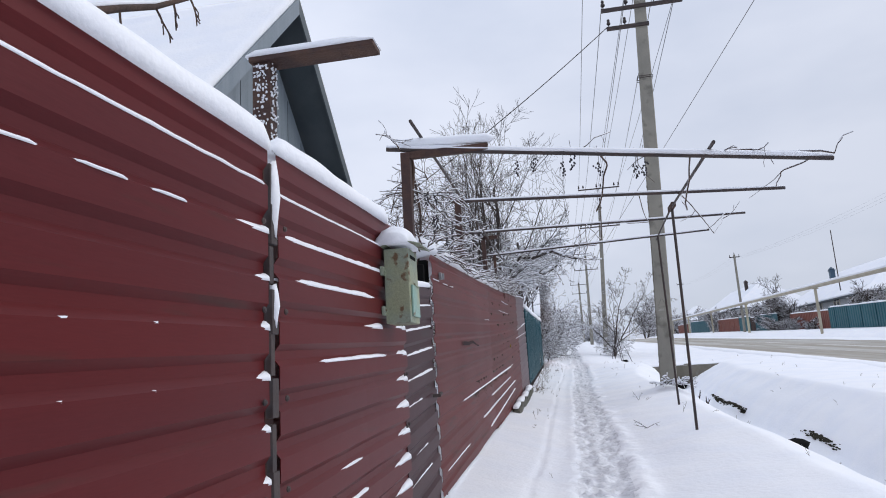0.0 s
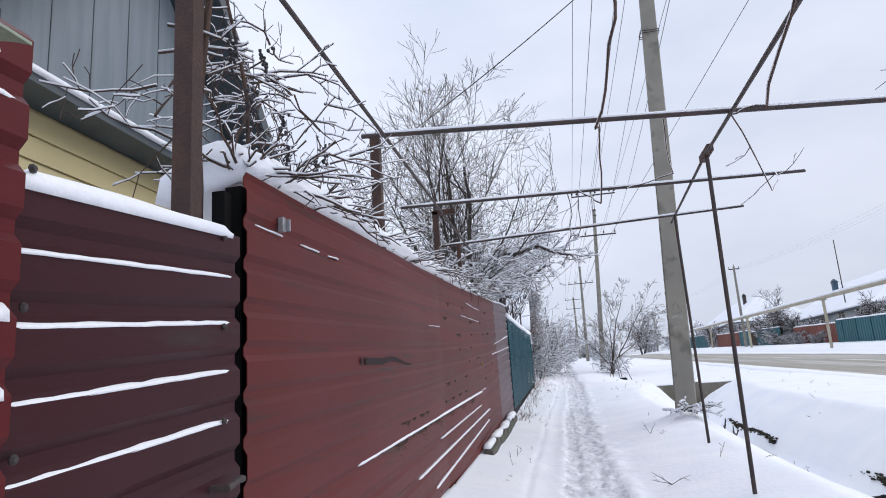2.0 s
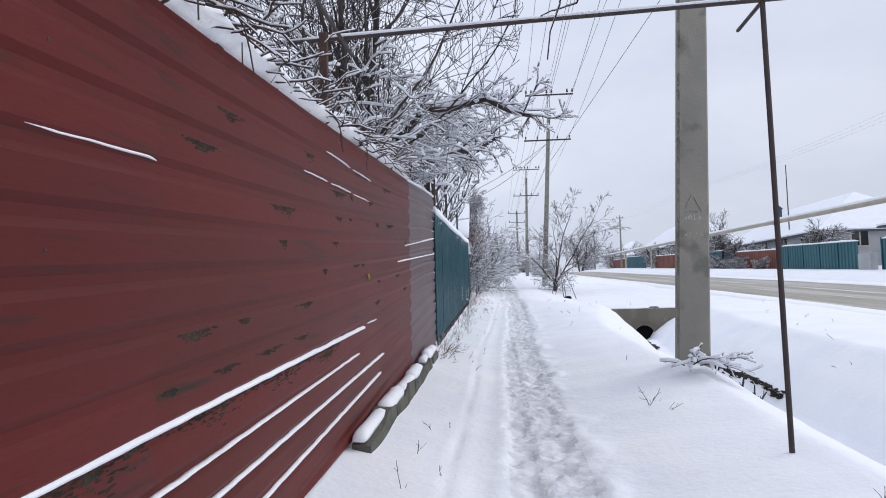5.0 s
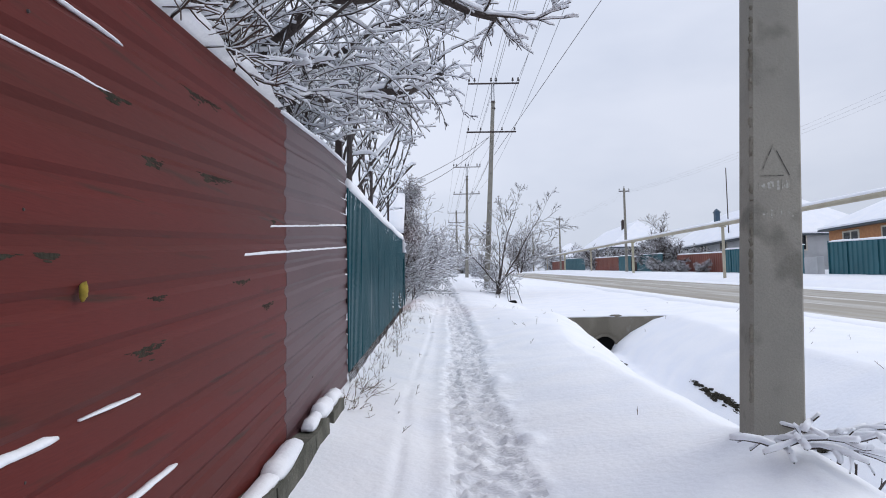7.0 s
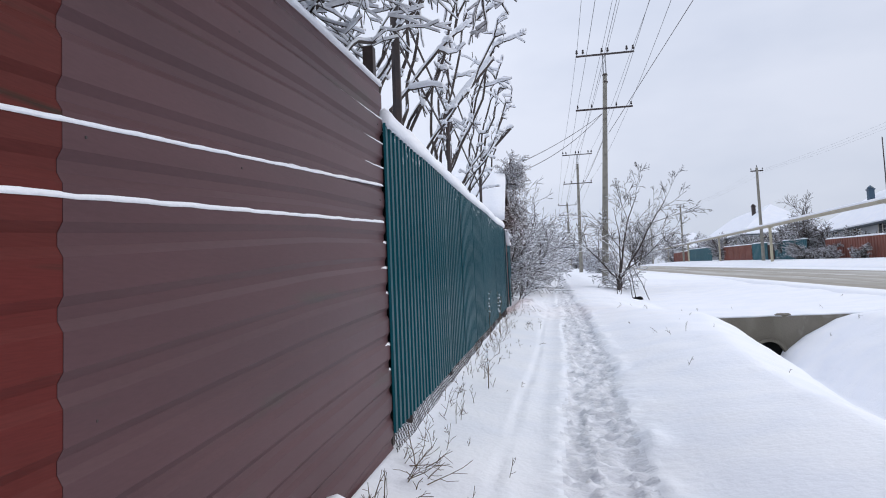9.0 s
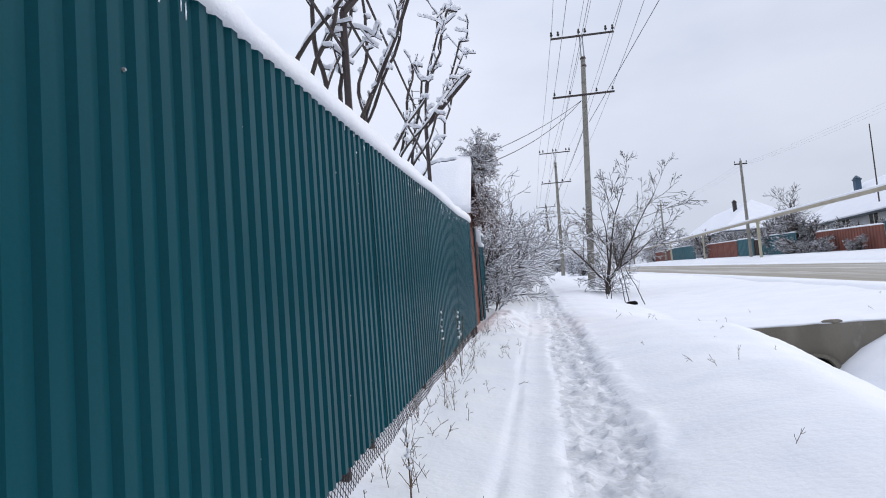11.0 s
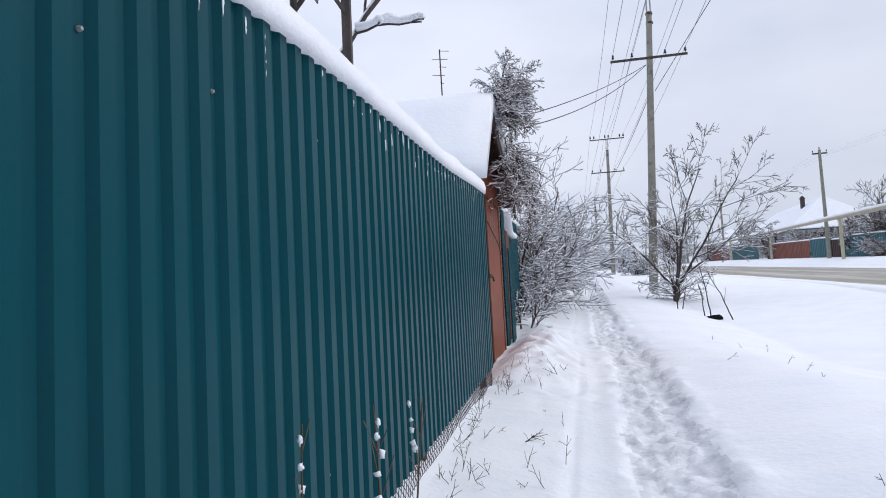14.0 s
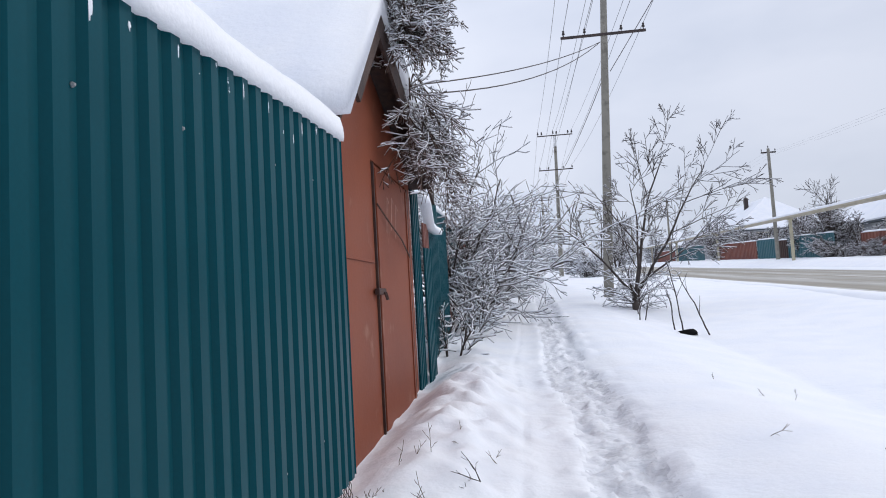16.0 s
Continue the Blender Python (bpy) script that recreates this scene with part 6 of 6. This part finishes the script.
    ob = thing("overhanging_branch", (-1.28, 1.5, 2.37), "mossy branch with hanging twigs over the fence", "branch")
    part("trunk", wood, VINE, ob, smooth=True)
    part("snow", white, SNOW, ob, "snow along the branch", smooth=True, kind="stuff")


# ---- across the road ----
def far_house(name, x0, x1, y0, y1, wall_h, roof_h, wall_mat, label, windows, chimney=None, over=0.5, ridge="y"):
    z0 = ground(x0, (y0 + y1) / 2)
    h = thing(name, ((x0 + x1) / 2, (y0 + y1) / 2, z0), label, "house", "houses across the road")
    part("wall", Shape().box(x0, x1, y0, y1, z0 - 0.5, z0 + wall_h), wall_mat, h)
    zt = z0 + wall_h
    cx, cy = (x0 + x1) / 2, (y0 + y1) / 2
    a, b, c, d = x0 - over, x1 + over, y0 - over, y1 + over
    q = min(x1 - x0, y1 - y0) / 2 * 0.9
    if ridge == "y":
        r0, r1 = (cx, y0 + q, zt + roof_h), (cx, y1 - q, zt + roof_h)
    else:
        r0, r1 = (x0 + q, cy, zt + roof_h), (x1 - q, cy, zt + roof_h)
    for dz, nm, mat in ((0.0, "roof", SLATE), (0.16, "roof_snow", SNOW)):
        s = Shape()
        e = [(a, c, zt - 0.1 + dz), (b, c, zt - 0.1 + dz), (b, d, zt - 0.1 + dz), (a, d, zt - 0.1 + dz)]
        f = [(p[0], p[1], zt - 0.2 + dz * 0.9) for p in e]
        rr = [(r0[0], r0[1], r0[2] + dz), (r1[0], r1[1], r1[2] + dz)]
        faces = [(0, 1, 2, 3), (4, 5, 1, 0), (5, 6, 2, 1), (6, 7, 3, 2), (7, 4, 0, 3)]
        faces = [(3, 2, 1, 0), (0, 1, 5, 4), (1, 2, 6, 5), (2, 3, 7, 6), (3, 0, 4, 7)]
        faces += [(4, 5, 8), (5, 6, 9, 8), (6, 7, 9), (7, 4, 8, 9)] if ridge == "y" else [(4, 5, 9, 8), (5, 6, 9), (6, 7, 8, 9), (7, 4, 8)]
        s.add(f + e + rr, faces)
        part(nm, s, mat, h)
    for side, u, zc, w, hh in windows:
        s, fr = Shape(), Shape()
        if side == "x":
            s.box(x0 - 0.03, x0 + 0.02, u - w / 2, u + w / 2, z0 + zc - hh / 2, z0 + zc + hh / 2)
            fr.box(x0 - 0.06, x0 + 0.01, u - w / 2 - 0.1, u + w / 2 + 0.1, z0 + zc - hh / 2 - 0.1, z0 + zc - hh / 2)
            fr.box(x0 - 0.06, x0 + 0.01, u - w / 2 - 0.1, u + w / 2 + 0.1, z0 + zc + hh / 2, z0 + zc + hh / 2 + 0.1)
            for v in (u - w / 2 - 0.05, u, u + w / 2 + 0.05):
                fr.box(x0 - 0.055, x0 + 0.005, v - 0.05, v + 0.05, z0 + zc - hh / 2, z0 + zc + hh / 2)
        else:
            s.box(u - w / 2, u + w / 2, y0 - 0.03, y0 + 0.02, z0 + zc - hh / 2, z0 + zc + hh / 2)
            fr.box(u - w / 2 - 0.1, u + w / 2 + 0.1, y0 - 0.06, y0 + 0.01, z0 + zc - hh / 2 - 0.1, z0 + zc - hh / 2)
            fr.box(u - w / 2 - 0.1, u + w / 2 + 0.1, y0 - 0.06, y0 + 0.01, z0 + zc + hh / 2, z0 + zc + hh / 2 + 0.1)
            for v in (u - w / 2 - 0.05, u, u + w / 2 + 0.05):
                fr.box(v - 0.05, v + 0.05, y0 - 0.055, y0 + 0.005, z0 + zc - hh / 2, z0 + zc + hh / 2)
        win = part("window", s, GLASS, h)
        part("window_frame", fr, CREAM, win)
    if chimney:
        ux, uy, top, mat = chimney
        s = Shape()
        s.box(ux - 0.24, ux + 0.24, uy - 0.24, uy + 0.24, zt, top - 0.35)
        s.box(ux - 0.30, ux + 0.30, uy - 0.30, uy + 0.30, top - 0.35, top - 0.22)
        s.lathe(ux, uy, [(0.34, top - 0.15), (0.05, top + 0.1)], 8)
        s.box(ux - 0.2, ux + 0.2, uy - 0.2, uy + 0.2, top - 0.22, top - 0.14)
        part("chimney", s, mat, h)
    return h


def road_fence(y0, y1, mat, high, label, x=21.5, solid_panels=True):
    f = thing("roadside_fence", (x, (y0 + y1) / 2, ground(x, (y0 + y1) / 2)), label, "fence", "fences across the road")
    y = y0
    k = 0
    while y < y1 - 0.1:
        b = min(y + 2.4, y1)
        s, rings = Shape(), []
        for u in rib_breaks(y, b, 0.4, 0.5):
            z = ground(x, u)
            xx = x - rib(u, 0.4, 0.05, 0.5)
            rings.append([(xx, u, z - 0.1), (xx + 0.02, u, z - 0.1), (xx + 0.02, u, z + high), (xx, u, z + high)])
        part("panel", s.loft(rings), mat, f)
        p = Shape()
        p.box(x - 0.07, x - 0.0, b - 0.05, b + 0.03, ground(x, b) - 0.2, ground(x, b) + high + 0.06)
        part("post", p, mat, f)
        y, k = b, k + 1
    s = Shape()
    cap_snow(s, y0, y1, lambda u: ground(x, u) + high, 0.09, 0.10, x, k, step=0.4)
    part("snow_cap", s, SNOW, f, smooth=True)


def build_far_side():
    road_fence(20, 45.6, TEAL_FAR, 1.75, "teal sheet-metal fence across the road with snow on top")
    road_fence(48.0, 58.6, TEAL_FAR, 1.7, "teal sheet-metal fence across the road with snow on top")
    road_fence(59.4, 69.0, RUST_FENCE, 1.5, "rusty brown sheet fence across the road", x=21.8)
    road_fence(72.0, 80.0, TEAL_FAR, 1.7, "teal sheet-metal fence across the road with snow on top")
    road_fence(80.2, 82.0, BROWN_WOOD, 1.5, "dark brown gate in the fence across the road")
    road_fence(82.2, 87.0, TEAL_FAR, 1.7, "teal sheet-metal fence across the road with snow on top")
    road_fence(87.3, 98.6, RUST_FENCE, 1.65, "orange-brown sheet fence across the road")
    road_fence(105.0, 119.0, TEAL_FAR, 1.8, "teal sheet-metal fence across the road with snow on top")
    road_fence(120.0, 132.0, RUST_FENCE, 1.6, "rusty brown sheet fence across the road")
    g = thing("fence_gatepost", (21.3, 46.8, ground(21.3, 46.8)), "white gatepost board between teal fence sections", "gatepost")
    part("board", Shape().box(21.1, 21.5, 46.1, 47.4, ground(21.3, 46.8) - 0.1, ground(21.3, 46.8) + 0.95, 0.02), PLASTER, g)
    # overground gas pipe on posts
    pipe_z = lambda y: 5.62 + 0.0285 * (y - 50.5)
    pipe_x = lambda y: 17.8 + 0.032 * (y - 50.5)
    p = thing("gas_pipe", (17.8, 50.5, 2.5), "pale overground gas pipe on posts along the road", "pipe")
    ys = list(np.arange(4, 150, 4.0))
    part("pipe", Shape().tube([(pipe_x(y), y, pipe_z(y)) for y in ys], 0.14, 10), PIPE_PAINT, p, smooth=True)
    s = Shape()
    s.tube([(pipe_x(y), y, pipe_z(y) + 0.115 + 0.02 * wob(y, 1, 0, 0.3)) for y in ys], 0.135, 8, squash=0.9)
    part("snow", s, SNOW, p, smooth=True)
    for k, y in enumerate((10, 30, 50.4, 71.5, 91, 111, 131)):
        s = Shape()
        x = pipe_x(y)
        s.tube([(x, y, ground(x, y) - 0.3), (x, y, pipe_z(y) - 0.12)], 0.12 if k % 2 else 0.10, 8)
        s.box(x - 0.2, x + 0.2, y - 0.08, y + 0.08, pipe_z(y) - 0.20, pipe_z(y) - 0.12)
        part("post", s, POST_YELLOW if k % 2 else PIPE_PAINT, p)
    # timber-line poles across the road
    for x, y, h in ((19.3, 76.5, 8.6), (20.0, 116, 8.6), (20.6, 150, 8.4)):
        z = ground(x, y)
        u = thing("wooden_pole", (x, y, z), "slim grey pole with a short crossarm across the road", "utility pole", "poles across the road")
        part("shaft", Shape().tube([(x, y, z - 0.3), (x, y, z + h)], [0.16, 0.11], 8), CONCRETE, u)
        a = part("crossarm", Shape().box(x - 0.55, x + 0.55, y - 0.05, y + 0.05, z + h - 0.35, z + h - 0.25), DARK, u)
        for q in (-0.5, 0.5):
            s = Shape()
            insulator(s, x + q, y, z + h - 0.25, 0.9)
            part("insulator", s, INSULATOR, a)
        s = Shape()
        insulator(s, x, y, z + h, 0.9)
        part("insulator", s, INSULATOR, u)
    w = thing("far_wires", (19.5, 90, 10), "faint overhead wires across the road", "wires")
    for q in (-0.5, 0, 0.5):
        for a, b in (((19.0 + q, 30, 9.6), (19.3 + q, 76.5, 11.6)), ((19.3 + q, 76.5, 11.6), (20 + q, 116, 13.1))):
            part("wire", Shape().tube(hang_line(a, b, 0.5), 0.003, 4), WIRE, w)
    m = thing("antenna_mast", (27.0, 70, ground(27, 70)), "thin steel antenna mast behind a fence", "mast")
    part("pole", Shape().tube([(27.0, 70, ground(27, 70)), (27.0, 70, 12.8)], [0.06, 0.04], 6), DARK, m)
    far_house("orange_house", 27.0, 37, 41, 54.6, 3.2, 2.9, ORANGE_BRICK, "orange-brick house with a snowy roof behind the fence", [("x", 52.2, 2.1, 1.5, 1.3), ("x", 48.4, 2.1, 1.5, 1.3), ("x", 44.6, 2.1, 1.5, 1.3), ("y", 31, 2.1, 1.3, 1.3)])
    far_house("white_house", 26.5, 37, 63, 86, 2.6, 3.6, PLASTER, "pale plastered house with a broad snowy hipped roof", [("x", 66, 1.9, 1.3, 1.3), ("x", 70, 1.9, 1.3, 1.3), ("x", 74.5, 1.9, 1.3, 1.3), ("x", 79, 1.9, 1.2, 1.3), ("x", 83, 1.9, 1.2, 1.3), ("y", 29.5, 1.9, 1.3, 1.3)], chimney=(30, 79.3, 10.0, BLUE))
    far_house("pale_house", 27, 38, 110, 140, 3.0, 4.4, PLASTER, "low house with a tall snowy roof", [("x", 114, 1.8, 1.3, 1.3), ("x", 120, 1.8, 1.3, 1.3), ("y", 30, 1.8, 1.3, 1.3)], chimney=(31, 118, 13.2, DARK))
    far_house("grey_house", 25, 34, 150, 162, 2.8, 3.2, PLASTER, "distant house with a snowy roof", [("x", 154, 1.7, 1.2, 1.2), ("y", 28, 1.7, 1.2, 1.2)])
    far_house("grey_house", 42, 52, 60, 70, 3.0, 2.8, PLASTER, "pale house farther back with a snowy roof", [("x", 64, 1.8, 1.3, 1.3), ("y", 46, 1.8, 1.3, 1.3)], chimney=(46, 64, 10.0, DARK))
    a = thing("house_aerial", (-4.2, 42.4, 5.5), "thin television aerial above the roofs", "aerial")
    part("pole", Shape().tube([(-4.2, 42.4, 4.8), (-4.25, 42.4, 10.6)], 0.025, 5), DARK, a)
    s = Shape()
    for k in range(5):
        s.tube([(-4.28 - 0.26 * (k % 2), 42.4, 10.55 - 0.28 * k), (-3.92 - 0.06 * k, 42.4, 10.5 - 0.28 * k)], 0.011, 4)
    part("elements", s, DARK, a)


# ---- weeds and small things in the snow ----
def build_weeds():
    rng = random.Random(41)
    sp = dict(bend=0.16, lift=[0.0, 0.02], taper=0.4, levels=1, kids=[3], low=[0.3], angle=(25, 60), shrink=(0.25, 0.5), thin=0.7, seg=0.06, tip=0.0015)
    s = []
    for k in range(150):
        y = 16.5 + 11.5 * rng.random()
        x = -0.93 + abs(rng.gauss(0, 0.18))
        grow(rng, Vector((x, y, ground(x, y) - 0.02)), Vector((rng.gauss(0.1, 0.4), rng.gauss(0, 0.4), 1)), rng.uniform(0.06, 0.26), 0.0026, 0, s, sp)
    for k in range(90):
        y = 6 + 26 * rng.random()
        x = rng.choice((rng.uniform(1.2, 3.0), rng.uniform(-0.6, -0.2), rng.uniform(4.4, 7.5)))
        grow(rng, Vector((x, y, ground(x, y) - 0.02)), Vector((rng.gauss(0.1, 0.5), rng.gauss(0, 0.5), 1)), rng.uniform(0.05, 0.2), 0.003, 0, s, sp)
    for k in range(30):
        y = 15.6 + 1.3 * rng.random()
        x = -0.92 + abs(rng.gauss(0, 0.12))
        grow(rng, Vector((x, y, ground(x, y) - 0.02)), Vector((rng.gauss(0.5, 0.5), rng.gauss(0, 0.7), 0.7)), rng.uniform(0.1, 0.4), 0.004, 0, s, sp)
    wood, white = branch_shapes(s, 0.4, 0.004)
    solid("dry_weeds", wood, STRAW, "dry weed stalks poking through the snow", "weeds", kind="stuff")
    tall = dict(bend=0.02, lift=[0.0, 0.0], taper=0.5, levels=1, kids=[5], low=[0.3], angle=(20, 50), shrink=(0.15, 0.3), thin=0.6, seg=0.08, tip=0.002)
    for k, (x, y, h) in enumerate(((-0.90, 22.5, 0.74), (-0.78, 22.85, 0.74), (-0.62, 19.1, 0.45), (-0.86, 23.6, 0.6))):
        w = tree("tall_weed", (x, y, ground(x, y) - 0.02), tall, 300 + k, "tall dry weed with snow on its seed heads", "weed", "tall weeds by the fence", wood_mat=STRAW, snow=0.0,
                 stems=[((0, 0, 0), (0.0, 0.0, 1), h, 0.006)])
        s = Shape()
        for j in range(5):
            s.blob((x + rng.gauss(0, 0.005), y + rng.gauss(0, 0.005), ground(x, y) + h * (0.56 + 0.09 * j + rng.uniform(-0.03, 0.03))), (0.014 - 0.0015 * j, 0.012 - 0.001 * j, rng.uniform(0.006, 0.018)), 7, 5, 0.5, j)
        part("snow", s, SNOW, w, smooth=True, kind="stuff")
    stick = dict(bend=0.08, lift=[0.02, 0.0], taper=0.45, levels=1, kids=[3], low=[0.3], angle=(15, 40), shrink=(0.3, 0.5), thin=0.7, seg=0.12, tip=0.004)
    for k, (x, y, h, dx) in enumerate(((3.0, 37.3, 1.55, 0.02), (3.45, 37.1, 1.35, -0.3), (2.75, 40.0, 0.7, 0.1), (2.6, 39.8, 0.5, 0.0), (2.95, 37.8, 0.9, -0.05), (2.85, 41.5, 0.55, 0.0), (2.55, 14.4, 0.26, 0.3), (2.73, 14.45, 0.24, -0.2), (2.66, 14.2, 0.18, 0.5))):
        tree("sapling", (x, y, ground(x, y) - 0.05), stick, 320 + k, "thin bare sapling standing in the snow", "sapling", "saplings on the verge", snow=0.5, min_snow=0.006,
             stems=[((0, 0, 0), (dx, 0, 1), h, 0.016)])
    # dark things lying in the ditch and on the verge
    for k, (x, y, z, r) in enumerate(((3.05, 37.2, 0.0, (0.17, 0.12, 0.07)), (2.95, 9.9, -0.28, (0.16, 0.22, 0.12)))):
        s = Shape()
        s.blob((x, y, ground(x, y) + 0.03), r, 10, 6, 0.3, k + 3)
        solid("dark_clod", s, BLACK, "black clod half buried in the snow", "clod", "clods in the snow", smooth=True)
    s = Shape()
    for k in range(620):
        y = rng.choice((rng.uniform(17.0, 20.8), rng.uniform(17.0, 20.6), rng.gauss(12.4, 0.35), rng.gauss(18.6, 0.6)))
        x = 4.05 + rng.gauss(0, 0.015) + 0.05 * wob(y, 1, 0, 1.3)
        r = rng.uniform(0.006, 0.026)
        s.blob((x, y, ground(x, y)), (r, r * 2.6, r * 0.6), 6, 4, 0.35, k)
    solid("ditch_soil", s, SOIL, "dark wet soil and stones along the ditch bank", "soil", kind="stuff")
    # small twigs lying on the snow
    for k, (x, y) in enumerate(((-0.35, 27.6), (-0.5, 25.2), (0.95, 9.2), (1.2, 12.6))):
        lines = []
        for j in range(3):
            grow(rng, Vector((x, y, ground(x, y) + 0.01)), Vector((rng.gauss(0, 1), rng.gauss(0, 1), 0.5)), 0.2, 0.004, 0, lines, sp)
        wood, _ = branch_shapes(lines, 0)
        solid("fallen_twig", wood, BARK, "small fallen twig lying on the snow", "twig", "fallen twigs")


build_ground()
build_red_fence()
build_green_fence()
build_mailbox()
build_pergola()
build_vine()
build_hedge_on_fence()
build_shed()
build_near_house()
build_culvert()
build_poles()
build_far_side()
build_trees()
build_weeds()
